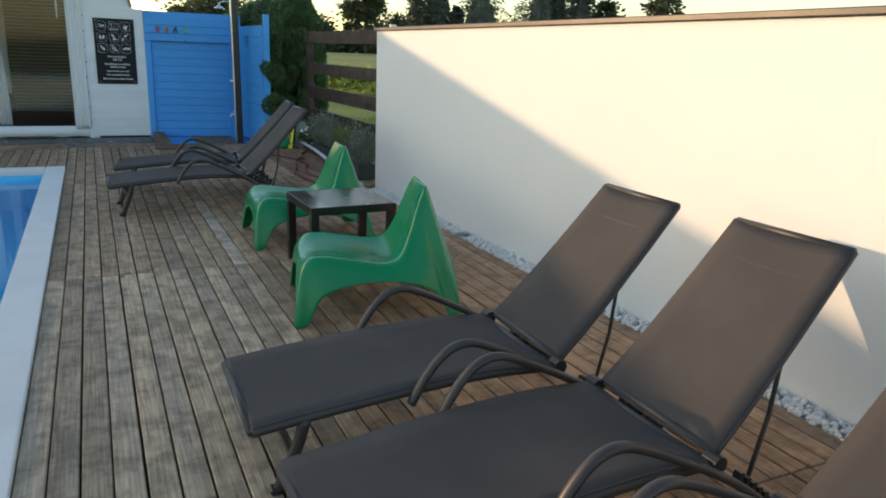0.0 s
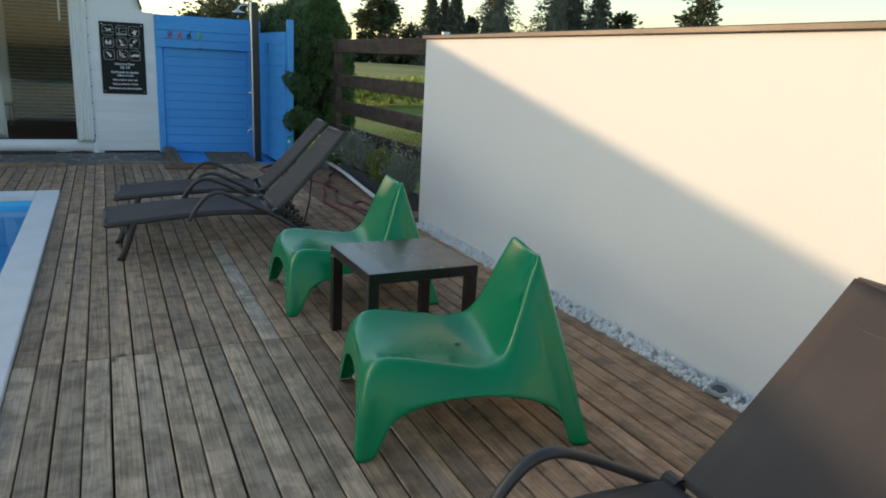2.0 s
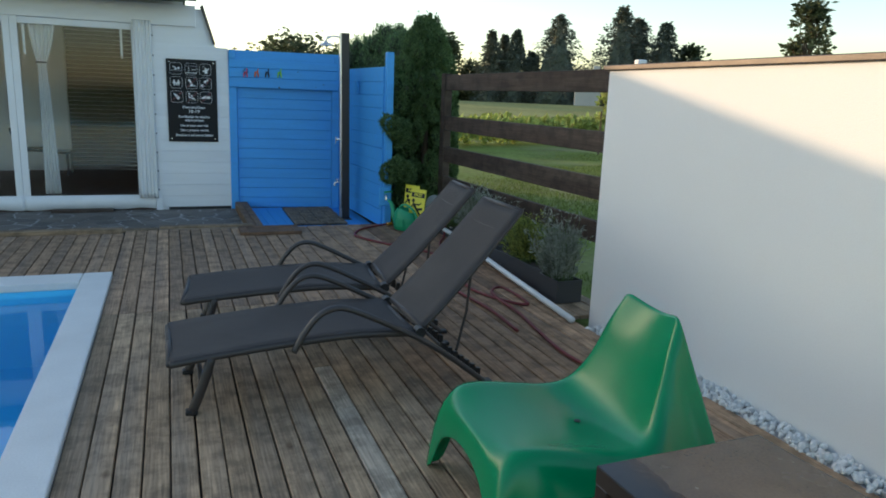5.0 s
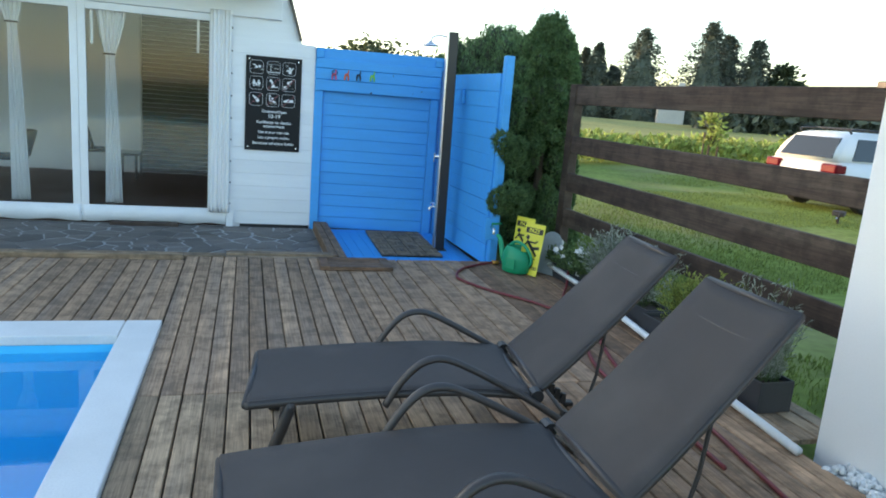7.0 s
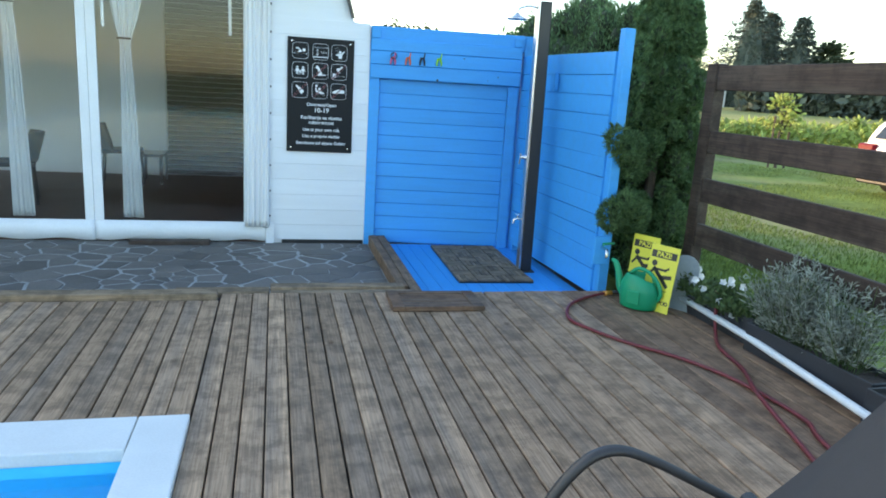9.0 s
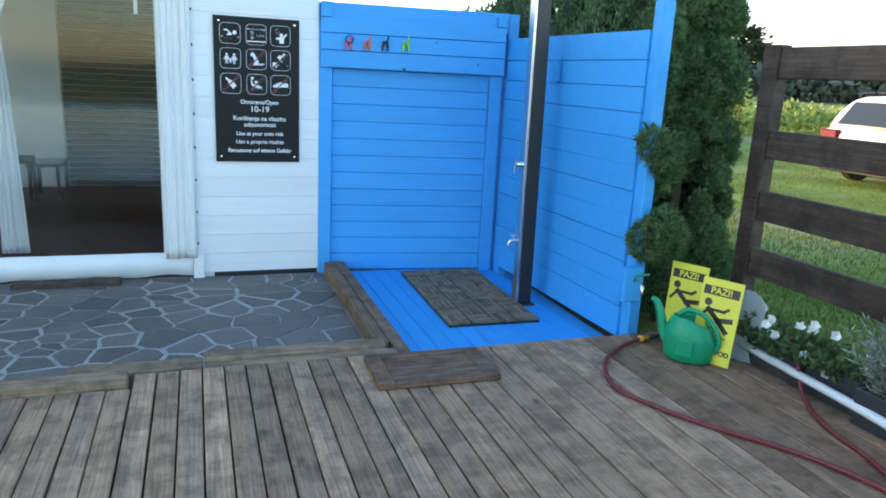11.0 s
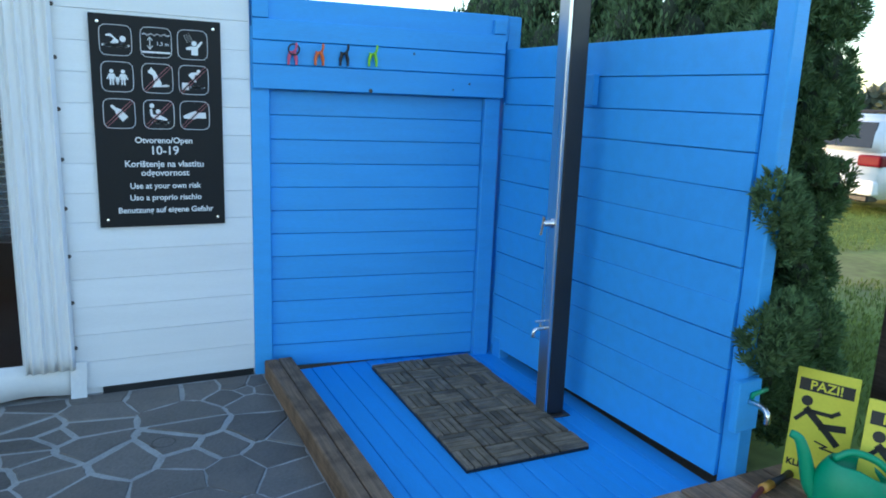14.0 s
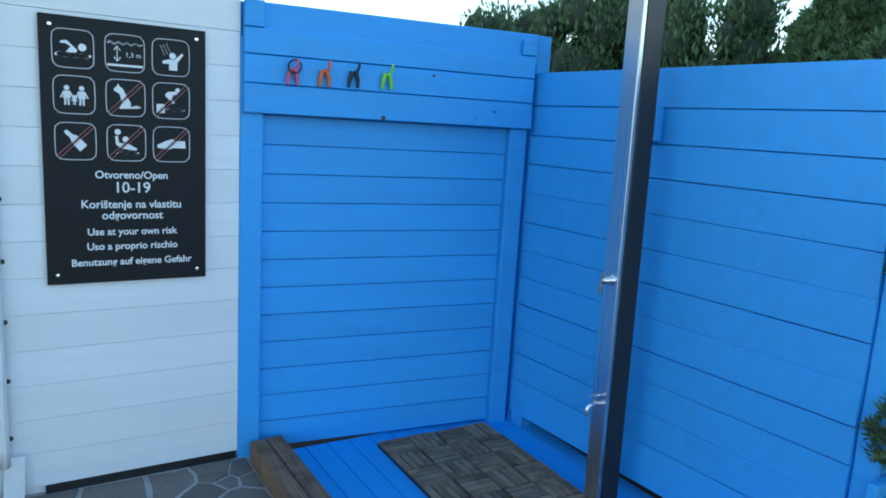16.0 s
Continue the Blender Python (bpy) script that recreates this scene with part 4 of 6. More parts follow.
def car(m):
    """Rear at x = 0, nose towards +x, standing on z = 0."""
    t = empty("car", m, "white station car seen from behind, parked on the lawn", "car")
    prof = [(0.02, 0.42), (0.0, 0.70), (0.06, 1.02), (0.12, 1.10), (3.55, 1.08), (4.45, 0.92), (4.68, 0.72), (4.70, 0.40), (4.55, 0.30), (0.15, 0.30)]
    b = prism(bmesh.new(), prof, -0.95, 0.95)
    bmesh.ops.bevel(b, geom=[e for e in b.edges], offset=0.05, segments=2, affect="EDGES")
    part("body", b, CARWHITE, t, smooth=True)
    b = prism(bmesh.new(), [(0.08, 1.09), (0.22, 1.40), (0.40, 1.62), (0.62, 1.71), (1.3, 1.75), (2.10, 1.72), (2.45, 1.64), (3.45, 1.07)], -0.88, 0.88)
    for v in b.verts:
        if v.co.z > 1.3:
            v.co.y *= 0.92 if v.co.z < 1.5 else 0.82 if v.co.z < 1.68 else 0.76
    bmesh.ops.bevel(b, geom=[e for e in b.edges], offset=0.03, segments=2, affect="EDGES")
    part("cabin", b, CARWHITE, t, smooth=True)
    b = bmesh.new()
    q = [(0.115, -0.70, 1.165), (0.115, 0.70, 1.165), (0.35, 0.60, 1.60), (0.35, -0.60, 1.60)]
    b.faces.new([b.verts.new((x - 0.02, y, z)) for x, y, z in q])
    r = bmesh.ops.extrude_face_region(b, geom=b.faces[:])
    bmesh.ops.translate(b, verts=[v for v in r["geom"] if isinstance(v, bmesh.types.BMVert)], vec=(0.03, 0, 0))
    part("rear_window", b, CARGLASS, t, "dark tinted rear window")
    for s in (-1, 1):
        for xa, xb, xc, xd in ((0.42, 1.22, 1.22, 0.62), (1.30, 2.18, 2.12, 1.30), (2.26, 3.10, 2.42, 2.22)):
            b = bmesh.new()
            vs = [b.verts.new((x, s * y, z)) for x, y, z in ((xa, 0.885, 1.14), (xb, 0.885, 1.14), (xc, 0.755, 1.60), (xd, 0.755, 1.60))]
            b.faces.new(vs)
            r = bmesh.ops.extrude_face_region(b, geom=b.faces[:])
            bmesh.ops.translate(b, verts=[v for v in r["geom"] if isinstance(v, bmesh.types.BMVert)], vec=(0, -s * 0.03, 0))
            bmesh.ops.recalc_face_normals(b, faces=b.faces)
            part("side_window", b, CARGLASS, t, "dark tinted side window")
        part("tail_light", boxed(-0.012, 0.26, s * 0.765 - 0.20, s * 0.765 + 0.20, 0.85, 1.05, 0.045, 3), REDLIGHT, t, "red tail light")
        part("roof_rail", tube(bmesh.new(), bend([(0.5, s * 0.66, 1.70), (0.6, s * 0.66, 1.79), (2.0, s * 0.66, 1.79), (2.1, s * 0.66, 1.72)], 4), 0.022, 6), BLACK, t, "black roof rail")
        for x in (0.95, 3.75):
            w = part("wheel", lathe(bmesh.new(), [(0.20, -0.11), (0.33, -0.11), (0.36, -0.07), (0.36, 0.07), (0.33, 0.11), (0.20, 0.11)], 20), TYRE, t, "black tyre")
            w.matrix_local = pose(x, s * 0.86, 0.36, 90)
            part("rim", lathe(bmesh.new(), [(0.0, -0.115), (0.21, -0.115), (0.21, 0.115), (0.0, 0.115)], 12), CHROME, w, "silver wheel rim")
    for x in (0.85, 1.75):
        part("roof_bar", tube(bmesh.new(), [(x, -0.68, 1.80), (x, 0.68, 1.80)], 0.025, 6), BLACK, t, "black roof cross bar")
    part("bumper", boxed(-0.06, 0.25, -0.93, 0.93, 0.36, 0.62, 0.05, 2), CARWHITE, t)
    part("lower_bumper", boxed(-0.03, 0.25, -0.85, 0.85, 0.24, 0.37, 0.03), BLACK, t, "black bumper insert")
    part("number_plate", boxed(-0.03, 0.0, -0.26, 0.26, 0.74, 0.85, 0.004), SIGNWHITE, t, "plain white number plate")
    return t


car(pose(10.88, 16.5, LAWN_Z) @ Matrix.Diagonal((1, 1, 0.91, 1)))


def hand_cart(m):
    t = empty("hand_cart", m, "small two-wheeled trolley standing on the lawn", "trolley")
    part("tray", boxed(-0.13, 0.13, -0.1, 0.1, 0.13, 0.22, 0.02, 2), SLING, t)
    for s in (-1, 1):
        part("wheel", tube(bmesh.new(), [(s * 0.15 + 0.09 * math.cos(a), s * 0.02, 0.1 + 0.09 * math.sin(a)) for a in [2 * math.pi * k / 18 for k in range(18)]], 0.014, 6, closed=True), TYRE, t, "black wheel")
        part("hub", tube(bmesh.new(), [(s * 0.15, -0.03, 0.1), (s * 0.15, 0.03, 0.1)], 0.02, 8), CHROME, t)
    return t


hand_cart(pose(10.1, 14.5, LAWN_Z, 0, 0, 40))
# ---- shower corner ----
part("post", boxed(-0.014, 0.078, -0.03, 0.05, -0.12, 1.69, 0.004), BLUE, blue_wall)
part("post", boxed(WALL_L - 0.115, WALL_L - 0.025, -0.03, 0.05, -0.12, 1.389, 0.004), BLUE, blue_wall)
part("post", boxed(WALL_L + 0.005, WALL_L + 0.085, -0.01, 0.09, -0.12, 1.83, 0.005), BLUE, blue_wall)
part("post_cap", boxed(-0.03, 0.078, 0.002, 0.06, 1.691, 1.828, 0.003), BLUE, blue_wall)
part("backing", boxed(0.079, WALL_L, 0.03, 0.045, -0.1, 1.80), BLUE, blue_wall)
for z0, z1, y in ((1.392, 1.508, -0.056), (1.512, 1.622, -0.054), (1.626, 1.725, -0.055)):
    part("top_board", boxed(-0.004, WALL_L - 0.02, y, -0.031, z0, z1, 0.003), BLUE, blue_wall)
part("top_board", boxed(-0.004, WALL_L + 0.002, -0.032, 0.0, 1.69, 1.83, 0.006), BLUE, blue_wall)
part("end_block", boxed(-0.004, 0.075, -0.056, -0.034, 1.729, 1.832, 0.003), BLUE, blue_wall)
part("end_block", boxed(WALL_L - 0.09, WALL_L - 0.02, -0.056, -0.034, 1.729, 1.80, 0.003), BLUE, blue_wall)
part("end_post", boxed(SIDE_L - 0.0345, SIDE_L + 0.045, 0.016, 0.09, -0.12, 1.80, 0.006), BLUE_Y, side_wall)
part("batten", boxed(0.735, 0.795, -0.036, 0.0, 1.372, 1.512, 0.004), BLUE_Y, side_wall)
part("tap_block", boxed(SIDE_L + 0.047, SIDE_L + 0.08, -0.06, 0.06, 0.20, 0.40, 0.004), BLUE_Y, side_wall)
part("backing", boxed(0.0, SIDE_L - 0.04, 0.025, 0.04, 0.02, 1.60), BLUE_Y, side_wall)
part("foot_block", boxed(0.02, 0.10, 0.0, 0.07, -0.12, 0.02, 0.004), BLUE_Y, side_wall)


def shower(m):
    t = empty("outdoor_shower", m, "black and steel outdoor shower column on the blue floor", "shower")
    part("column", boxed(-0.037, 0.052, -0.034, 0.05, 0.008, 2.13, 0.006, 2), BLACK, t, "black solar column")
    part("front_strip", boxed(-0.056, -0.0375, -0.034, 0.05, 0.008, 2.128, 0.003), STEEL, t, "brushed steel strip")
    part("base_plate", boxed(-0.07, 0.075, -0.06, 0.06, 0, 0.008, 0.002), METALCAP, t)
    valve = part("valve", lathe(bmesh.new(), [(0.0, 0.0), (0.024, 0.0), (0.024, 0.012), (0.014, 0.02), (0.014, 0.045), (0.0, 0.05)], 16), CHROME, t, "chrome mixer valve", True)
    valve.matrix_local = pose(-0.05, 0, 0.94, 0, -90, 0)
    part("lever", tube(bmesh.new(), [(0, 0, 0.04), (0.03, 0.0, 0.05), (-0.055, 0.012, 0.055)], 0.006, 8), CHROME, valve)
    tap = part("tap", tube(bmesh.new(), bend([(-0.05, 0, 0.44), (-0.09, 0, 0.44), (-0.115, 0, 0.432), (-0.12, 0, 0.40)], 5), 0.010, 10), CHROME, t, "chrome foot tap", True)
    part("tap_handle", tube(bmesh.new(), [(-0.085, 0, 0.445), (-0.085, 0, 0.47), (-0.11, 0, 0.475), (-0.06, 0, 0.475)], 0.005, 8), CHROME, tap)
    part("arm", tube(bmesh.new(), bend([(-0.04, 0, 2.08), (-0.12, 0, 2.09), (-0.19, 0, 2.07), (-0.21, 0, 2.03)], 5), 0.009, 8), CHROME, t, "chrome shower arm", True)
    part("shower_head", lathe(bmesh.new(), [(0.0, 0.0), (0.075, 0.0), (0.078, 0.01), (0.03, 0.03), (0.012, 0.05), (0.0, 0.05)], 20, (-0.21, 0, 1.985)), CHROME, t, "round chrome shower head", True)
    return t


shower(pose(2.013, 11.33, -0.10, 0, -0.5, -4))


def tile_mat(m):
    """Two by four wooden click tiles, each of four squares of slats."""
    t = empty("wooden_mat", m, "weathered brown wooden tile mat on the blue floor", "mat")
    part("tile_base", boxed(0.003, 0.597, 0.003, 1.197, 0, 0.012), BLACK, t, "black plastic underside")
    for i in range(4):
        for j in range(8):
            x0, y0 = 0.15 * i + 0.003, 0.15 * j + 0.003
            for k in range(4):
                w = 0.144 / 4
                a = (x0, x0 + 0.144, y0 + w * k, y0 + w * k + w - 0.005) if (i + j) % 2 else (x0 + w * k, x0 + w * k + w - 0.005, y0, y0 + 0.144)
                key = "across" if (i + j) % 2 else "along"
                if key not in slat_mesh:
                    me = bpy.data.meshes.new("slat")
                    b = boxed(0, a[1] - a[0], 0, a[3] - a[2], 0, 0.012, 0.002)
                    b.to_mesh(me)
                    b.free()
                    me.materials.append(TILEWOOD if key == "across" else TILEWOOD_Y)
                    slat_mesh[key] = me
                share("slat", slat_mesh[key], t, pose(a[0], a[2], 0.0122 + random.uniform(0, 0.0012)))
    return t


slat_mesh = {}
TILEWOOD_Y = plank_wood("mat_wood_along", (0.23, 0.165, 0.105), (0.17, 0.135, 0.10), 0.3, axis="y", knots=False)
tile_mat(pose(1.365, 10.97, -0.10, 0, 0, -1.5))


def duckboard(m):
    t = empty("duckboard", m, "brown slatted teak panel lying on the deck", "board")
    part("side_stile", boxed(0, 0.075, 0, 0.345, 0, 0.03, 0.003), TEAK, t)
    part("side_stile", boxed(0.505, 0.58, 0, 0.345, 0, 0.03, 0.003), TEAK, t)
    part("rail", boxed(0.0755, 0.5045, 0, 0.05, 0, 0.029, 0.003), TEAK, t)
    part("rail", boxed(0.0755, 0.5045, 0.295, 0.345, 0, 0.029, 0.003), TEAK, t)
    for k in range(7):
        y = 0.053 + 0.0345 * k
        part("slat", boxed(0.0755, 0.5045, y, y + 0.0305, 0.004, 0.024, 0.003), TEAK, t)
    return t


duckboard(pose(0.697, 10.005, 0.002, 0, 0, -1.0))

# edging beams round the slate
for nm, x0, x1, y0, y1, z0, z1, mt in (("edging_beam", 0.835, 0.905, 10.62, 12.28, -0.12, -0.015, BEAM), ("edging_beam", 0.91, 0.985, 10.47, 12.3, -0.12, -0.02, BEAM),
                                       ("edging_beam", -0.03, 0.86, 10.51, 10.615, -0.12, 0.012, BEAM_X), ("edging_beam", -0.03, 0.905, 10.435, 10.505, -0.12, -0.004, BEAM_X),
                                       ("edging_beam", -0.62, -0.035, 10.455, 10.57, -0.12, 0.0, BEAM_X), ("edging_beam", -5.5, -0.345, 10.255, 10.36, -0.12, 0.05, BEAM_X)):
    tagged(part(nm, boxed(x0, x1, y0, y1, z0, z1, 0.008, 2), mt), "weathered grey-brown timber edging beam beside the slate", "beam", "edging beams", "structure")
tagged(part("door_sill_board", boxed(-1.2, -0.55, 12.20, 12.30, -0.112, -0.07, 0.006), FENCE), "loose weathered board lying on the slate by the house", "board")
tagged(part("drain", lathe(bmesh.new(), [(0.0, 0.0), (0.055, 0.0), (0.058, 0.006), (0.045, 0.009), (0.04, 0.005), (0.0, 0.005)], 20, (0.285, 11.70, -0.113)), METALCAP, smooth=True), "round steel floor drain set in the slate", "drain")

# coat hooks shaped like standing animals
for k, (x, colour, lab) in enumerate(((1.00, (0.70, 0.12, 0.22), "pink"), (1.13, (0.80, 0.16, 0.03), "orange"), (1.254, (0.02, 0.02, 0.025), "black"), (1.40, (0.30, 0.68, 0.03), "lime green"))):
    hm = mat("hook_" + lab.replace(" ", "_"), colour, 0.4, 0.05, 5.0, 60.0, bump=0.0)
    q = (x - A0.x) / wall_dir.x
    b = bmesh.new()
    for s in (-1, 1):
        tube(b, bend([(s * 0.019, -0.012, 0.0), (s * 0.018, -0.014, 0.03), (s * 0.008, -0.016, 0.065)], 3), [0.0065] * 3 + [0.009] * 3 + [0.013], 8)
    tube(b, bend([(0.006, -0.016, 0.06), (0.016, -0.03, 0.08), (0.017, -0.034, 0.105)], 3), [0.012] + [0.006] * 5 + [0.004], 8)
    hook = part("wall_hook", b, hm, smooth=True)
    hook.matrix_world = WALL_M @ pose(q, -0.056, 1.512 + 0.004 * k)
    tagged(hook, lab + " plastic animal-shaped coat hook on the blue wall", "hook", "coat hooks")
ring = part("hair_tie", tube(bmesh.new(), [(0.026 * math.cos(a), -0.004 * math.sin(3 * a), 0.026 * math.sin(a)) for a in [2 * math.pi * k / 20 for k in range(20)]], 0.004, 6, closed=True), BLACK, smooth=True)
ring.matrix_world = WALL_M @ pose((1.0 - A0.x) / wall_dir.x + 0.005, -0.085, 1.585)
tagged(ring, "black elastic hair tie hanging on the pink hook", "hair tie")


# dark knots in the blue boards
for x, z, r in ((1.395, 1.402, 0.011), (1.62, 1.60, 0.006), (1.93, 1.46, 0.006), (1.84, 1.425, 0.004)):
    knot = part("knot", lathe(bmesh.new(), [(0.0, 0.0), (r, 0.0), (r * 0.8, 0.002), (0.0, 0.0025)], 10), BLACK, blue_wall, "dark wood knot")
    knot.matrix_local = pose((x - A0.x) / wall_dir.x, -0.0562, z, 90)


# ---- pool rules sign ----
def rules_sign():
    x0, x1, z0, z1 = 0.093, 0.658, 0.722, 1.690
    W, H = x1 - x0, z1 - z0
    t = empty("rules_sign", pose(x0, HY - 0.012, z0, 90, 0, 0), "black pool rules sign with white pictograms and lettering", "sign")
    part("panel", boxed(0, W, 0, H, 0, 0.008, 0.002), SIGNBLACK, t)
    for x in (0.035, W - 0.035):
        for y in (0.035, H - 0.035):
            part("screw", lathe(bmesh.new(), [(0.0, 0.0), (0.009, 0.0), (0.007, 0.005), (0.0, 0.006)], 10, (x, y, 0.008)), CHROME, t, "steel screw")
    Z = 0.0085

    def dot(b, x, y, r, n=16):
        f = b.faces.new([b.verts.new((x + r * math.cos(2 * math.pi * k / n), y + r * math.sin(2 * math.pi * k / n), Z)) for k in range(n)])
        return f

    def poly(b, pts):
        b.faces.new([b.verts.new((x, y, Z + 0.0003)) for x, y in pts])

    def stroke(b, pts, w):
        for (ax_, ay), (bx, by) in zip(pts, pts[1:]):
            d = Vector((bx - ax_, by - ay, 0)).normalized() * w / 2
            n = Vector((-d.y, d.x, 0))
            b.faces.new([b.verts.new((px, py, Z + 0.0003)) for px, py in ((ax_ + n.x - d.x, ay + n.y - d.y), (bx + n.x + d.x, by + n.y + d.y), (bx - n.x + d.x, by - n.y + d.y), (ax_ - n.x - d.x, ay - n.y - d.y))])

    def wave(b, x, y, w, amp=0.05, k=3, t_=0.05):
        stroke(b, [(x + w * i / 18, y + amp * math.sin(2 * math.pi * k * i / 18)) for i in range(19)], t_)

    S = 0.133
    cols, rows = (0.107, 0.277, 0.437), (H - 0.112, H - 0.273, H - 0.438)

    def unit(b, cx, cy):
        bmesh.ops.transform(b, matrix=Matrix.Translation((cx, cy, 0)) @ Matrix.Diagonal((S / 2, S / 2, 1, 1)), verts=b.verts)
        return b

    def swim(b):
        dot(b, 0.45, 0.1, 0.2)
        poly(b, [(-0.6, 0.35), (-0.3, 0.42), (0.2, -0.05), (0.15, -0.2), (-0.35, -0.2), (-0.1, 0.1), (-0.35, 0.25), (-0.6, 0.25)])
        wave(b, -0.8, -0.34, 1.6, 0.05, 3, 0.13)

    def depth(b):
        wave(b, -0.85, 0.52, 1.7, 0.05, 4, 0.08)
        stroke(b, [(-0.85, -0.66), (0.85, -0.66)], 0.12)
        stroke(b, [(-0.4, 0.35), (-0.4, -0.45)], 0.05)
        for s in (1, -1):
            stroke(b, [(-0.55, -0.05 + s * 0.2), (-0.4, -0.05 + s * 0.4), (-0.25, -0.05 + s * 0.2)], 0.05)

    def rinse(b):
        dot(b, 0.1, 0.1, 0.18)
        poly(b, [(-0.15, -0.1), (0.2, -0.1), (0.6, 0.3), (0.68, 0.2), (0.35, -0.25), (0.35, -0.7), (-0.1, -0.7), (-0.1, -0.35), (-0.45, -0.35), (-0.45, -0.2)])
        for i in range(5):
            for j in range(3):
                dot(b, -0.55 + 0.16 * j + 0.05 * i, 0.6 - 0.11 * i + 0.06 * j, 0.028, 6)

    def family(b):
        for x, s in ((-0.36, 0.86), (0.36, 0.86), (0.0, 0.42)):
            dot(b, x, -0.5 + 1.0 * s, 0.13 * s + 0.02)
            poly(b, [(x - 0.17 * s, -0.5 + 0.82 * s), (x + 0.17 * s, -0.5 + 0.82 * s), (x + 0.22 * s, -0.5 + 0.35 * s), (x - 0.22 * s, -0.5 + 0.35 * s)])
            for q in (-1, 1):
                stroke(b, [(x + q * 0.08 * s, -0.5 + 0.35 * s), (x + q * 0.1 * s, -0.5)], 0.11 * s)
                stroke(b, [(x + q * 0.18 * s, -0.5 + 0.75 * s), (x + q * 0.33 * s, -0.5 + 0.42 * s)], 0.08 * s)

    def dog(b):
        stroke(b, [(0.3, -0.5), (0.55, -0.42), (0.72, -0.48)], 0.09)
        poly(b, [(-0.6, 0.5), (-0.45, 0.62), (-0.4, 0.78), (-0.3, 0.62), (-0.15, 0.5), (0.05, 0.1), (0.25, -0.25), (0.25, -0.5), (0.6, -0.45), (0.65, -0.55), (-0.35, -0.6), (-0.2, -0.3), (-0.3, 0.2), (-0.6, 0.38)])

    def dive(b):
        dot(b, 0.35, 0.62, 0.13)
        poly(b, [(-0.2, 0.5), (0.2, 0.55), (0.45, 0.4), (0.1, 0.35), (0.05, 0.1), (0.2, -0.1), (0.1, -0.15), (-0.15, 0.1), (-0.35, 0.3)])
        poly(b, [(-0.8, -0.2), (-0.35, -0.2), (-0.35, -0.7), (-0.8, -0.7)])
        wave(b, -0.2, -0.5, 0.9, 0.05, 2, 0.07)

    def bottle(b):
        poly(b, [(-0.55, 0.55), (-0.4, 0.6), (-0.15, 0.38), (0.1, 0.3), (0.55, -0.2), (0.2, -0.55), (-0.2, -0.05), (-0.28, 0.2), (-0.5, 0.4)])

    def ball(b):
        dot(b, -0.45, 0.6, 0.16)
        dot(b, -0.05, 0.2, 0.17)
        poly(b, [(-0.6, 0.35), (-0.45, 0.4), (-0.4, 0.0), (0.1, -0.05), (0.55, -0.3), (0.5, -0.42), (-0.3, -0.3), (-0.55, -0.1)])
        wave(b, -0.5, -0.55, 1.1, 0.06, 2, 0.09)

    def shoe(b):
        poly(b, [(-0.8, -0.05), (-0.3, 0.2), (0.05, 0.32), (0.2, 0.2), (0.75, 0.22), (0.78, -0.2), (0.1, -0.2), (-0.1, -0.28), (-0.75, -0.22)])

    icons = ((swim, depth, rinse), (family, dog, dive), (bottle, ball, shoe))
    barred = {(1, 1), (1, 2), (2, 0), (2, 1), (2, 2)}
    for r in range(3):
        for c in range(3):
            cx, cy = cols[c], rows[r]
            b = bmesh.new()
            ring_pts = []
            for k in range(28):
                a = 2 * math.pi * k / 28
                q = (abs(math.cos(a)) ** 6 + abs(math.sin(a)) ** 6) ** (-1 / 6)
                ring_pts.append((cx + S / 2 * q * math.cos(a), cy + S / 2 * q * math.sin(a), Z + 0.0002))
            part("icon_frame", tube(bmesh.new(), ring_pts, 0.0014, 4, closed=True), SIGNWHITE, t)
            b.free()
            b = bmesh.new()
            icons[r][c](b)
            part("pictogram", unit(b, cx, cy), SIGNWHITE, t)
            if (r, c) in barred:
                for off, mt in ((0.0, SIGNBLACK), (0.006, SIGNRED), (-0.006, SIGNRED)):
                    b = bmesh.new()
                    d = 0.060
                    w = 0.006 if mt is SIGNBLACK else 0.0017
                    n = Vector((-1, 1, 0)).normalized()
                    z = Z + (0.0006 if mt is SIGNBLACK else 0.001)
                    b.faces.new([b.verts.new((cx + sx * d + n.x * (off + sw * w / 2), cy + sx * d + n.y * (off + sw * w / 2), z)) for sx, sw in ((-1, 1), (-1, -1), (1, -1), (1, 1))])
                    part("cross_bar", b, mt, t)
    words("lettering", "1,3 m", 0.024, pose(cols[1] + 0.028, rows[0] - 0.005, Z), SIGNWHITE, t)
    for body, size, up in (("Otvoreno/Open", 0.0385, 0.409), ("10-19", 0.056, 0.361), ("Korištenje na vlastitu", 0.0415, 0.298), ("odgovornost", 0.0415, 0.256), ("Use at your own risk", 0.037, 0.194), ("Uso a proprio rischio", 0.037, 0.138), ("Benutzung auf eigene Gefahr", 0.037, 0.078)):
        words("lettering", body, size, pose(W / 2 + 0.012, up, Z), SIGNWHITE, t, bold=0.0007)
    return t


rules_sign()


# ---- clear tarp screens and curtains ----
CLEAR = glass("clear_film", (0.90, 0.92, 0.93), 0.04, 1.36)
film_noise, film_bump = CLEAR.node_tree.nodes.new("ShaderNodeTexNoise"), CLEAR.node_tree.nodes.new("ShaderNodeBump")
film_noise.inputs["Scale"].default_value, film_noise.inputs["Detail"].default_value = 2.5, 3.0
film_bump.inputs["Strength"].default_value, film_bump.inputs["Distance"].default_value = 0.10, 0.03
CLEAR.node_tree.links.new(film_noise.outputs["Fac"], film_bump.inputs["Height"])
CLEAR.node_tree.links.new(film_bump.outputs[0], CLEAR.node_tree.nodes["Principled BSDF"].inputs["Normal"])
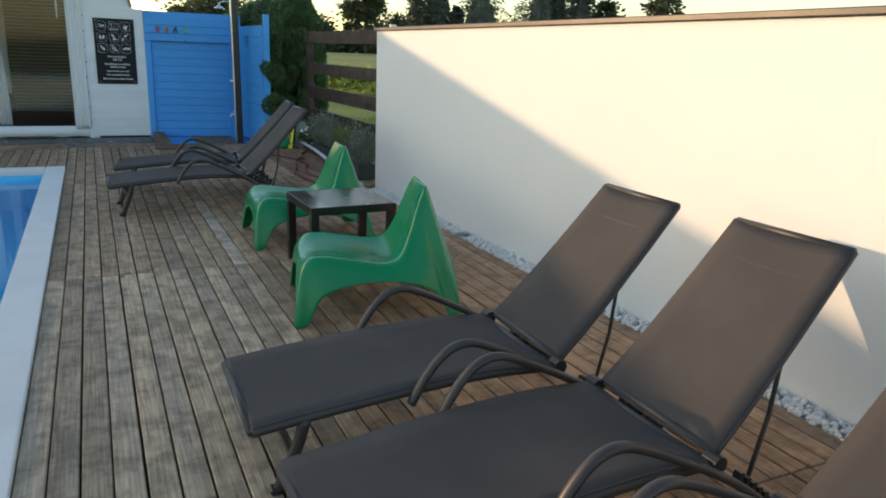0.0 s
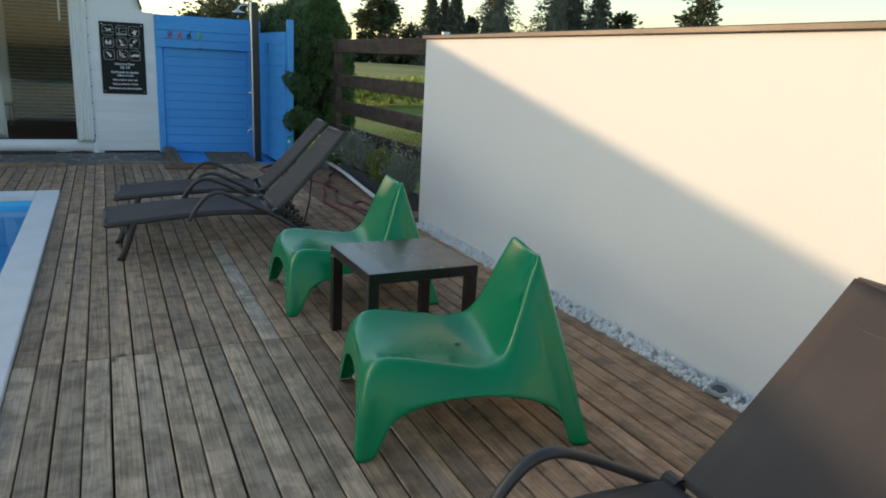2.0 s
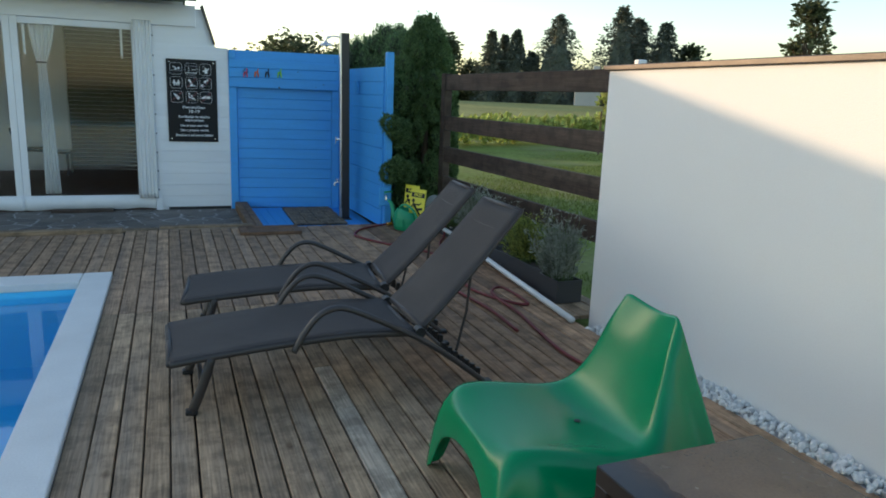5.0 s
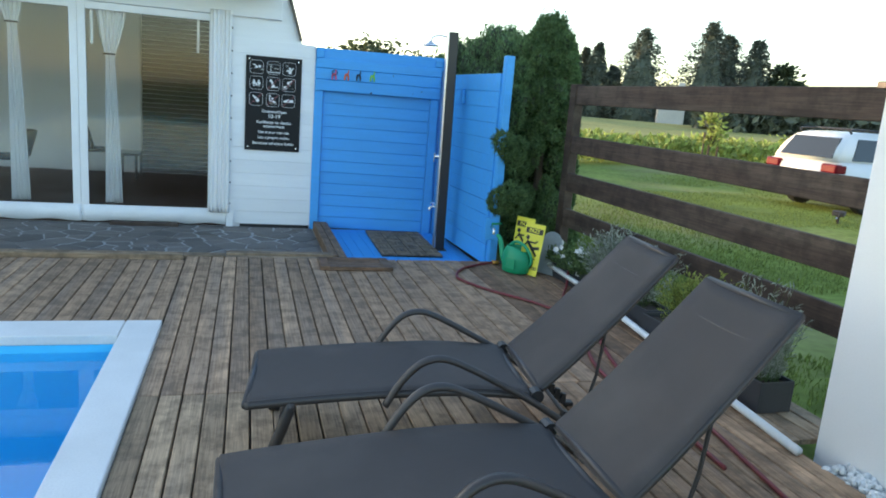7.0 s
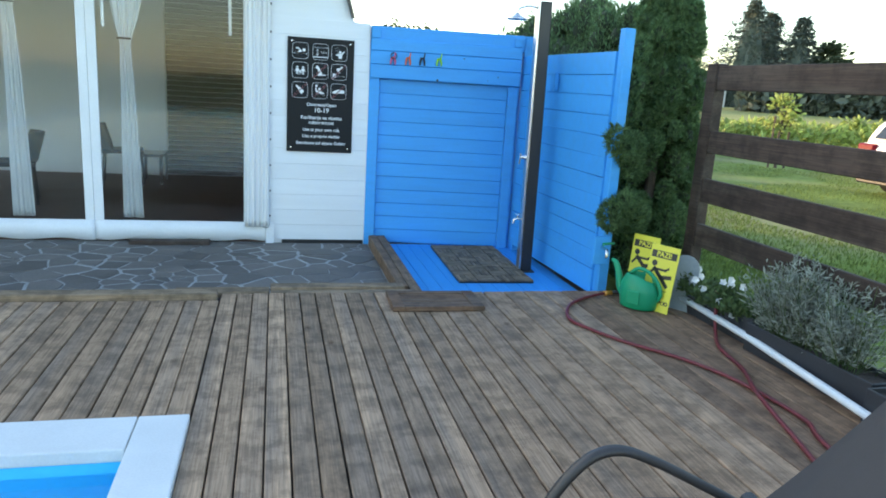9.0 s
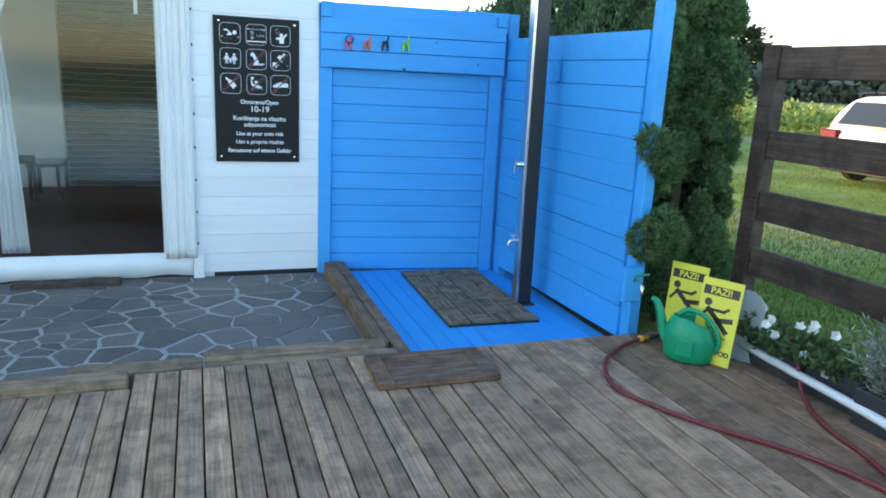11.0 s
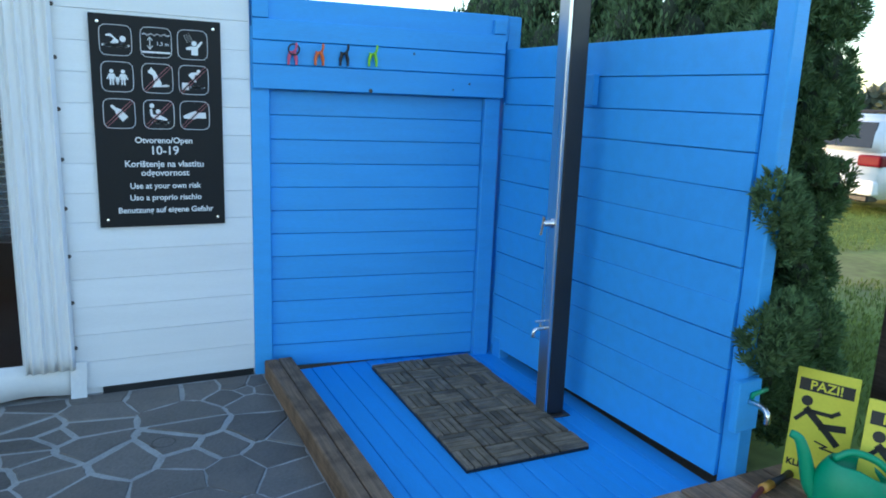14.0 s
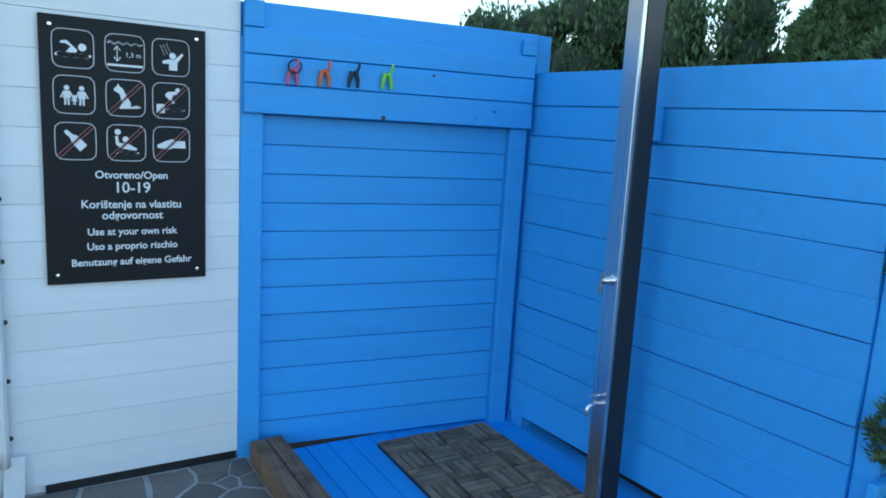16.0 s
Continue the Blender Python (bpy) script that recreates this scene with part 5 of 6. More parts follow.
PANES = ((-1.41, -0.27), (-2.95, -1.555), (-4.6, -3.1), (-6.4, -4.75))
for n, (x0, x1) in enumerate(PANES):
    w = empty("window_" + str(n + 1), Matrix(), "clear film screen with white tarp border in the terrace front", "window", kind="structure")
    pane = part("pane", boxed(x0, x1, HY + 0.012, HY + 0.016, 0.075, 2.06), CLEAR, w, "clear flexible film")
    pane.visible_shadow = False
    b = bmesh.new()                                    # tarp skirt, slightly wavy
    nx = 40
    xa, xb = x0 - (0.07 if n else 0.0725), x1 + (0.0725 if n else 0.21)
    g = [[b.verts.new((xa + (xb - xa) * i / nx, HY - 0.005 * j + 0.003 * math.sin(i * 0.9 + j), 0.08 - 0.082 * j - (0.008 * math.sin(i * 0.5 + n) if j == 2 else 0))) for i in range(nx + 1)] for j in range(3)]
    for a, c in zip(g, g[1:]):
        for i in range(nx):
            b.faces.new((a[i], a[i + 1], c[i + 1], c[i]))
    part("skirt", b, PVCWHITE, w, "white tarp skirt", True).modifiers.new("thick", "SOLIDIFY").thickness = 0.004
    part("border", boxed(x0 - 0.072, x0 + 0.0, HY - 0.004, HY + 0.011, 0.0775, 2.06, 0.002), PVCWHITE, w, "white tarp border")
    if n:
        part("border", boxed(x1, x1 + 0.0705, HY - 0.004, HY + 0.011, 0.0775, 2.06, 0.002), PVCWHITE, w, "white tarp border")
    else:
        part("border", boxed(x1, x1 + 0.20, HY + 0.0, HY + 0.011, 0.0775, 2.06, 0.002), PVCWHITE, w, "white tarp border")
    part("border", boxed(x0, x1, HY - 0.003, HY + 0.011, 1.985, 2.055, 0.002), PVCWHITE, w, "white tarp border")
    if n == 0:
        for k in range(9):
            part("eyelet", lathe(bmesh.new(), [(0.0, 0.0), (0.010, 0.0), (0.008, 0.004), (0.0, 0.004)], 10), METALCAP, w).matrix_local = pose(-0.047, HY - 0.0045, 0.14 + 0.225 * k, 90)
        part("strap", boxed(-0.075, -0.005, HY - 0.035, HY - 0.03, -0.115, 0.075, 0.001, 1, pose(0, 0, 0, 0, 3, 0)), PVCWHITE, w, "loose white tarp strap")


def curtain(name, x0, x1, z0, z1, tie=None, y=HY - 0.045, seed=0, label="long white gathered curtain"):
    """Pleated cloth; tie: (centre, half width, height) where it is bound."""
    rng = random.Random(seed)
    ph = rng.uniform(0, 6)
    b = bmesh.new()
    nx, nz = 60, 26
    rows = []
    for j in range(nz + 1):
        z = z0 + (z1 - z0) * j / nz
        a, c = x0, x1
        if tie:
            tc_, tw, tz, tops = tie
            k = max(0.0, (z - tz) / (z1 - tz)) if z > tz else (tz - z) / (tz - z0)
            k = k ** 0.6
            ta, tb = (tops if z > tz else (x0, x1))
            a, c = tc_ - tw + (ta - tc_ + tw) * k, tc_ + tw + (tb - tc_ - tw) * k
        rows.append([b.verts.new((a + (c - a) * i / nx, y + 0.017 * math.sin(i * 0.55 + ph + 0.25 * math.sin(z * 2 + i * 0.2)) * (0.6 + 0.4 * math.sin(i * 0.37 + ph)), z)) for i in range(nx + 1)])
    for a, c in zip(rows, rows[1:]):
        for i in range(nx):
            b.faces.new((a[i], a[i + 1], c[i + 1], c[i]))
    ob = part(name, b, CLOTH, None, smooth=True)
    ob.modifiers.new("thick", "SOLIDIFY").thickness = 0.003
    tagged(ob, label, "curtain", "terrace curtains")
    if tie:
        part("tie_band", tube(bmesh.new(), [(tie[0] + (tie[1] + 0.012) * math.cos(a), y + 0.035 * math.sin(a), tie[2] - 0.0) for a in [2 * math.pi * k / 16 for k in range(16)]], 0.009, 6, closed=True), FRAME, ob, "dark tie band", True)
    return ob


curtain("curtain", -0.255, -0.05, 0.045, 2.10, None, HY - 0.045, 2, "long white gathered curtain hanging beside the white wall")
curtain("curtain", -1.272, -1.105, 0.09, 2.06, (-1.21, 0.037, 1.578, (-1.335, -1.04)), HY + 0.065, 3, "white curtain tied in the middle behind the clear film")
curtain("curtain", -2.13, -1.955, 0.09, 2.06, (-2.062, 0.04, 1.80, (-2.2, -1.95)), HY + 0.065, 4, "white curtain tied in the middle behind the clear film")
curtain("curtain", -3.05, -2.85, 0.09, 2.06, (-2.96, 0.04, 1.6, (-3.1, -2.8)), HY + 0.065, 5, "white curtain tied in the middle behind the clear film")
for x in (-0.377, -1.36):
    tagged(part("hanging_strap", boxed(x - 0.012, x + 0.012, HY + 0.03, HY + 0.034, 1.66, 2.05, 0.001), PVCWHITE), "short white strap hanging behind the clear film", "strap")

# room things
sh = empty("roller_shutter", Matrix(), "closed roller shutter with brown lower and grey upper slats", "shutter")
for k in range(36):
    part("slat", boxed(-1.34, 0.3, 15.63, 15.655, 0.04 + 0.0625 * k, 0.04 + 0.0625 * k + 0.056, 0.008), SHUTTER if k < 21 else UPPERSHUTTER, sh)
tagged(part("wall_inside", boxed(-1.35, 0.31, 15.66, 15.75, 0.03, 2.31), ROOMWALL), "plain pale inner room wall", "wall", kind="structure")
DARKWICKER = mat("dark_wicker", (0.03, 0.026, 0.024), 0.6, 0.3, 20.0, 120.0, bump=0.4)


def cafe_chair(m):
    t = empty("cafe_chair", m, "dark woven chair standing inside the room", "chair", "room chairs")
    part("seat", boxed(-0.22, 0.22, -0.22, 0.22, 0.36, 0.40, 0.012, 2), DARKWICKER, t)
    b = bmesh.new()
    rows = [[b.verts.new((0.23 * math.sin(a) * (1 - 0.1 * j / 5), 0.22 * math.cos(a) + 0.02 * j - 0.0, 0.40 + 0.07 * j)) for a in [-1.1 + 2.2 * i / 10 for i in range(11)]] for j in range(5)]
    for a, c in zip(rows, rows[1:]):
        for i in range(10):
            b.faces.new((a[i], a[i + 1], c[i + 1], c[i]))
    part("backrest", b, DARKWICKER, t, smooth=True).modifiers.new("thick", "SOLIDIFY").thickness = 0.02
    for x in (-0.19, 0.19):
        for y in (-0.19, 0.19):
            part("leg", tube(bmesh.new(), [(x, y, 0.365), (x * 1.12, y * 1.15, 0)], 0.014, 8), FRAME, t)
    return t


cc = cafe_chair(pose(-1.72, 14.85, 0.03, 0, 0, 100))
copy_thing(cc, pose(-2.45, 13.4, 0.03, 0, 0, -75))
tb = empty("cafe_table", pose(-1.42, 15.0, 0.03), "small dark table standing inside the room", "table")
part("tabletop", boxed(-0.15, 0.15, -0.25, 0.25, 0.32, 0.35, 0.004), BLACKBROWN, tb)
for x in (-0.12, 0.12):
    for y in (-0.22, 0.22):
        part("leg", boxed(x - 0.016, x + 0.016, y - 0.016, y + 0.016, 0, 0.3195, 0.003), BLACKBROWN, tb)
# ---- deck clutter by the fence ----
def caution_board(m, tail):
    """Yellow folding board, lower edge on the floor, face towards -y."""
    t = empty("caution_board", m, "yellow slippery-floor warning board standing on the deck", "sign", "warning boards")
    W, H = 0.212, 0.435
    part("panel", boxed(-W / 2, W / 2, 0, 0.006, 0, H, 0.002), YELLOW, t)
    part("title_bar", boxed(-W / 2 + 0.014, W / 2 - 0.014, -0.0012, -0.0002, H - 0.085, H - 0.038), BLACK, t, "black title bar")
    words("lettering", "PAZI!", 0.048, pose(0, -0.0016, H - 0.062, 90), YELLOW, t, bold=0.001)
    for pts, w in (([(-0.05, 0.275), (0.005, 0.225), (0.07, 0.235)], 0.026), ([(0.005, 0.225), (0.055, 0.175)], 0.024), ([(-0.05, 0.275), (0.03, 0.275), (0.05, 0.29)], 0.015), ([(-0.055, 0.27), (-0.085, 0.235)], 0.015), ([(-0.01, 0.165), (0.03, 0.155), (0.01, 0.145), (0.06, 0.14)], 0.006)):
        b = bmesh.new()
        for (ax_, az_), (bx, bz) in zip(pts, pts[1:]):
            d = Vector((bx - ax_, 0, bz - az_)).normalized() * w / 2
            n = Vector((-d.z, 0, d.x))
            b.faces.new([b.verts.new((px, -0.0012, pz)) for px, pz in ((ax_ + n.x - d.x, az_ + n.z - d.z), (bx + n.x + d.x, bz + n.z + d.z), (bx - n.x + d.x, bz - n.z + d.z), (ax_ - n.x - d.x, az_ - n.z - d.z))])
        part("figure_limb", b, BLACK, t, "black stroke of the falling figure")
    b = bmesh.new()
    b.faces.new([b.verts.new((-0.058 + 0.02 * math.cos(2 * math.pi * k / 14), -0.0012, 0.312 + 0.02 * math.sin(2 * math.pi * k / 14))) for k in range(14)])
    part("figure_head", b, BLACK, t, "black round head of the falling figure")
    if tail:
        words("lettering", "KLIZAV POD", 0.034, pose(0, -0.0014, 0.062, 90), BLACK, t, bold=0.0012)
    return t


caution_board(pose(2.415, 9.955, 0.0, -9, 0, -63), True)
caution_board(pose(2.465, 10.265, 0.0, -6, 0, -63), True)

GREYPLATE = mat("grey_plate", (0.30, 0.33, 0.35), 0.45, 0.12, 5.0, 60.0, bump=0.03)
b = bmesh.new()
prism(b, [(0.10 * math.cos(a) if abs(math.cos(a)) > 0 else 0, 0.27 + 0.10 * math.sin(a)) for a in [math.pi * k / 10 for k in range(11)]] + [(-0.10, 0.0), (0.10, 0.0)], -0.006, 0.006)
plate = part("grey_tray", b, GREYPLATE)
plate.matrix_world = pose(2.60, 9.97, 0.0, -10, 0, -60)
tagged(plate, "grey rounded plastic tray leaning behind the boards", "tray")


def watering_can(m):
    t = empty("watering_can", m, "green plastic watering can standing on the deck", "watering can")
    b = bmesh.new()
    seg = 28
    prof = [(0.0, 0.003), (0.098, 0.003), (0.110, 0.012), (0.114, 0.06), (0.116, 0.12), (0.112, 0.165), (0.098, 0.20), (0.084, 0.225), (0.079, 0.23), (0.078, 0.215), (0.09, 0.17), (0.0, 0.16)]
    rings = []
    for r, z in prof:
        ring = []
        for k in range(seg):
            a = 2 * math.pi * k / seg
            lean = 0.045 * max(0, math.cos(a)) * (1 if z > 0.15 and r > 0.05 else 0)
            ring.append(b.verts.new((r * 1.12 * math.cos(a), r * 0.82 * math.sin(a), z - lean * 0.9)))
        rings.append(ring)
    for p, q in zip(rings, rings[1:]):
        for k in range(seg):
            b.faces.new((p[k], p[(k + 1) % seg], q[(k + 1) % seg], q[k]))
    part("body", b, CAN, t, smooth=True)
    part("spout", tube(bmesh.new(), bend([(-0.10, 0, 0.07), (-0.135, 0, 0.12), (-0.16, 0, 0.21), (-0.185, 0, 0.27), (-0.215, 0, 0.285)], 4), [0.032 - 0.0012 * k for k in range(17)], 12), CAN, t, smooth=True)
    part("handle", tube(bmesh.new(), bend([(-0.07, 0, 0.225), (-0.02, 0, 0.262), (0.06, 0, 0.245), (0.125, 0, 0.18), (0.145, 0, 0.11), (0.118, 0, 0.065)], 5), 0.013, 10), CAN, t, smooth=True)
    part("handle_panel", boxed(-0.045, 0.045, -0.1, -0.088, 0.04, 0.13, 0.005), CAN, t)
    return t


watering_can(pose(2.345, 10.03, 0.0, 0, 0, -52))

hose_a = bend([(2.30, 10.30, 0.02), (2.222, 10.285, 0.02), (2.02, 10.19, 0.013), (1.855, 10.03, 0.013), (1.757, 9.78, 0.013), (1.82, 9.57, 0.013), (1.93, 9.36, 0.013), (2.12, 9.10, 0.013), (2.24, 8.80, 0.013), (2.28, 8.40, 0.013), (2.21, 8.2, 0.013), (2.10, 7.72, 0.013), (2.2, 7.36, 0.013), (2.33, 7.24, 0.014), (2.32, 7.62, 0.026), (2.18, 7.5, 0.026), (2.17, 7.05, 0.013), (2.126, 6.75, 0.013), (2.08, 6.3, 0.013), (2.15, 5.9, 0.013)], 8)
h = empty("garden_hose", Matrix(), "dark red garden hose snaking over the deck", "hose", "garden hoses")
part("tubing", tube(bmesh.new(), hose_a, 0.0105, 8), HOSE, h, smooth=True)
BRASS = mat("orange_coupling", (0.62, 0.30, 0.05), 0.4, 0.1, 5.0, 60.0, bump=0.05)
part("coupling", tube(bmesh.new(), [(2.225, 10.285, 0.021), (2.255, 10.29, 0.021), (2.257, 10.291, 0.021), (2.285, 10.296, 0.021)], [0.018, 0.018, 0.015, 0.017], 12), BRASS, h, "orange hose coupling", True)
part("nozzle", tube(bmesh.new(), [(2.288, 10.297, 0.021), (2.37, 10.31, 0.024), (2.41, 10.316, 0.026)], [0.015, 0.012, 0.016], 10), BLACK, h, "black nozzle", True)
h = empty("garden_hose", Matrix(), "dark red garden hose coming down from the planter", "hose", "garden hoses")
part("tubing", tube(bmesh.new(), bend([(2.74, 9.78, 0.16), (2.70, 9.70, 0.20), (2.63, 9.60, 0.13), (2.574, 9.495, 0.02), (2.44, 9.25, 0.013), (2.37, 8.95, 0.013), (2.21, 8.62, 0.035), (2.11, 8.24, 0.013), (1.98, 7.75, 0.013), (2.02, 7.2, 0.013), (2.0, 6.75, 0.013)], 8), 0.0105, 8), HOSE, h, smooth=True)
tagged(part("white_pipe", tube(bmesh.new(), [(2.63, 10.02, 0.085), (2.60, 9.2, 0.075), (2.50, 8.0, 0.05), (2.42, 6.82, 0.022)], 0.021, 12), PIPE, smooth=True), "long white plastic pipe lying along the planters", "pipe")


def planter(m, seed, kind):
    rng = random.Random(seed)
    t = empty("planter", m, "dark grey plastic planter trough with " + {"petunia": "white-flowering petunias", "lavender": "grey lavender", "herb": "yellow-green herbs"}[kind], "planter", "planters along the fence")
    L, W, H = 0.86, 0.20, 0.16
    b = bmesh.new()
    for x0, x1, y0, y1 in ((-W / 2, -W / 2 + 0.012, -L / 2, L / 2), (W / 2 - 0.012, W / 2, -L / 2, L / 2), (-W / 2 + 0.012, W / 2 - 0.012, -L / 2, -L / 2 + 0.012), (-W / 2 + 0.012, W / 2 - 0.012, L / 2 - 0.012, L / 2)):
        box(b, x0, x1, y0, y1, 0, H, 0.003)
    part("trough", b, POT, t)
    part("soil", boxed(-W / 2 + 0.012, W / 2 - 0.012, -L / 2 + 0.012, L / 2 - 0.012, 0.0, H - 0.025), SOIL, t, "dark potting soil")
    pts, outs = [], []
    n_st = {"petunia": 190, "lavender": 300, "herb": 160}[kind]
    stems = bmesh.new()
    tips = []
    for _ in range(n_st):
        y = rng.uniform(-L / 2 + 0.05, L / 2 - 0.05)
        x = rng.uniform(-0.07, 0.07)
        mid = 0.0
        if kind == "lavender":
            mid = rng.choice((-0.16, 0.12, 0.26))
            y = mid + rng.gauss(0, 0.05)
        if kind == "herb":
            y = rng.choice((-0.02, 0.0, 0.12)) + rng.gauss(0, 0.06)
        hh = {"petunia": rng.uniform(0.08, 0.26), "lavender": rng.uniform(0.28, 0.60), "herb": rng.uniform(0.18, 0.52)}[kind] * (0.75 + 0.4 * noise.noise(Vector((y * 4, seed, 0))))
        lean = Vector((rng.uniform(-0.6, 0.35) * (1.9 if kind == "petunia" else 0.7), rng.uniform(-0.45, 0.45), 1)).normalized()
        if kind == "lavender":
            lean = Vector((rng.gauss(-0.05, 0.28), (y - mid) * 4 + rng.gauss(0, 0.22), 1)).normalized()
        base = Vector((x, y, H - 0.03))
        tip = base + lean * hh + (Vector((0, 0, -0.08)) if kind == "petunia" else Vector((0, 0, 0)))
        tube(stems, [base, tip], [0.0022, 0.0012], 3)
        tips.append(tip)
        for _ in range(26):
            f = rng.uniform(0.15, 1)
            pts.append((base.lerp(tip, f) + Vector((rng.gauss(0, 0.012), rng.gauss(0, 0.012), rng.gauss(0, 0.008))))[:])
            outs.append((lean.x + rng.uniform(-0.7, 0.7), lean.y + rng.uniform(-0.7, 0.7), 0.4))
    part("stalk", stems, HERB, t)
    from_arrays("foliage", *sprays(pts, outs, {"petunia": 0.04, "lavender": 0.038, "herb": 0.032}[kind], rng, {"petunia": 0.6, "lavender": 0.22, "herb": 0.3}[kind]), {"lavender": LAVENDER, "herb": YELLOWHERB, "petunia": HERB}[kind], t)
    if kind == "petunia":
        for k in range(20):
            p = Vector((rng.uniform(-0.16, 0.02), rng.uniform(-L / 2, L / 2), H + rng.uniform(-0.06, 0.14)))
            b = bmesh.new()
            d = Vector((-1, -0.6 + rng.uniform(-0.5, 0.5), rng.uniform(0.1, 0.9))).normalized()
            u = d.cross(Vector((0, 0, 1))).normalized()
            v = u.cross(d)
            c = b.verts.new(p - d * 0.02)
            rim = [b.verts.new(p + (u * math.cos(a) + v * math.sin(a)) * (0.027 if j % 2 else 0.021) * rng.uniform(0.8, 1.1) + d * (0.004 if j % 2 else 0)) for j, a in enumerate([2 * math.pi * j / 10 for j in range(10)])]
            for j in range(10):
                b.faces.new((c, rim[j], rim[(j + 1) % 10]))
            part("flower", b, PETAL, t, "white petunia flower")
    return t


for k, (y, kind) in enumerate(((9.72, "petunia"), (8.83, "lavender"), (7.94, "herb"), (7.36, "lavender"))):
    planter(pose(2.74 - 0.035 * k, y, 0.0, 0, 0, 1.5) @ (Matrix.Diagonal((1, 0.3 if k == 3 else 1, 1, 1)) if k == 3 else Matrix()), 90 + k, kind)

# tap on the end of the screen
tp = empty("garden_tap", SIDE_M @ pose(SIDE_L + 0.08, 0.0, 0.32), "chrome garden tap with green connector on the blue post", "tap")
part("spout", tube(bmesh.new(), bend([(0, 0, 0), (0.05, 0, 0), (0.085, -0.01, -0.012), (0.09, -0.012, -0.05)], 4), 0.011, 10), CHROME, tp, smooth=True)
part("connector", tube(bmesh.new(), [(0.01, 0, 0.016), (0.01, 0.0, 0.03), (-0.0, 0.09, 0.032)], 0.009, 8), CAN, tp, "green tap handle", True)

# bits on the chair, pebbles
CRUMPLE = glass("clear_wrapper", (0.85, 0.88, 0.85), 0.25, 1.3)
rng = random.Random(8)
b = bmesh.new()
for k in range(5):
    q = bmesh.ops.create_grid(b, x_segments=4, y_segments=2, size=1, matrix=pose(-0.13 + 0.02 * k, -0.03 + rng.uniform(-0.03, 0.03), 0.305, rng.uniform(-20, 20), rng.uniform(-20, 20), rng.uniform(0, 180)) @ Matrix.Diagonal((0.016, 0.005, 1, 1)))
    for v in q["verts"]:
        v.co.z += rng.uniform(0, 0.012)
wr = part("plastic_wrapper", b, CRUMPLE)
wr.matrix_world = pose(1.315, 3.525, -0.002, 0, 0, -12)
tagged(wr, "crumpled pale plastic wrapper lying on the green seat", "wrapper")


def pebbles():
    rng = random.Random(12)
    base = bmesh.new()
    bmesh.ops.create_icosphere(base, subdivisions=1, radius=1)
    bv = [v.co.copy() for v in base.verts]
    bf = [[v.index for v in f.verts] for f in base.faces]
    base.free()
    verts, faces = [], []
    for k in range(2600):
        x, y = rng.uniform(2.462, 2.592), rng.uniform(-1.0, 6.72)
        r = rng.uniform(0.008, 0.02)
        m = pose(x, y, -0.01 + rng.uniform(0, 0.022), rng.uniform(0, 360), rng.uniform(0, 360), 0) @ Matrix.Diagonal((r * rng.uniform(0.8, 1.4), r, r * rng.uniform(0.55, 0.9), 1))
        o = len(verts)
        verts += [(m @ (v * rng.uniform(0.85, 1.1)))[:] for v in bv]
        faces += [[i + o for i in f] for f in bf]
    return tagged(from_arrays("pebbles", verts, faces, PEBBLE), "white crushed pebbles along the foot of the wall", "pebbles", kind="stuff")


pebbles()


def grass():
    rng = random.Random(31)
    pts, outs = [], []
    for _ in range(80000):
        d = rng.random() ** 1.6
        x, y = 3.0 + 12 * d + rng.uniform(0, 1.5), 5.0 + rng.random() * (8 + 14 * d)
        if noise.noise(Vector((x * 0.5, y * 0.5, 2))) > -0.15:
            pts.append((x, y, LAWN_Z - 0.005))
            outs.append((0, 0, 1.6))
    v, f = sprays(pts, outs, 0.045, rng, 0.25)
    return tagged(from_arrays("grass", v, f, GRASS), "short patchy lawn grass", "grass", kind="stuff")


grass()


# small things along the wall and under the chair
def ground_lamp(m):
    t = empty("ground_lamp", m, "round grey ground spotlight lying on the white pebbles", "lamp", "ground lamps")
    part("housing", lathe(bmesh.new(), [(0.0, 0.0), (0.044, 0.0), (0.052, 0.012), (0.052, 0.022), (0.046, 0.028), (0.036, 0.026), (0.034, 0.018), (0.0, 0.016)], 24), GREYPLATE, t, smooth=True)
    part("lens", lathe(bmesh.new(), [(0.0, 0.0165), (0.033, 0.0185), (0.030, 0.021), (0.0, 0.022)], 20), FARGLASS, t, "dark round lens", True)
    return t


gl = ground_lamp(pose(2.505, 3.262, 0.006, 8, -10, 0))
copy_thing(gl, pose(2.50, 4.70, 0.006, -6, 8, 40))
b = bmesh.new()
rng = random.Random(3)
g = [[b.verts.new((0.035 * (i - 2) / 2 * (1 - 0.18 * (j - 1) ** 2), 0.022 * (j - 1), 0.004 + 0.014 * rng.random() + 0.010 * abs(j - 1))) for i in range(5)] for j in range(3)]
for j in range(2):
    for i in range(4):
        b.faces.new((g[j][i], g[j][i + 1], g[j + 1][i + 1], g[j + 1][i]))
leaf = part("dry_leaf", b, mat("dry_leaf", (0.42, 0.33, 0.24), 0.8, 0.3, 20.0, 90.0), smooth=True)
leaf.modifiers.new("thick", "SOLIDIFY").thickness = 0.0015
leaf.matrix_world = pose(1.36, 3.51, 0.0, 0, 0, 35)
tagged(leaf, "pale curled dry leaf lying under the green chair", "leaf")
lamp = empty("wall_lamp", pose(2.71, 6.76, 1.5862), "small white lamp on top of the wall end", "lamp")
part("housing", boxed(-0.03, 0.03, -0.022, 0.022, 0.0, 0.034, 0.006, 2), PIPE, lamp)
part("bracket", boxed(-0.012, 0.012, -0.035, -0.0225, 0.0, 0.012, 0.002), METALCAP, lamp)
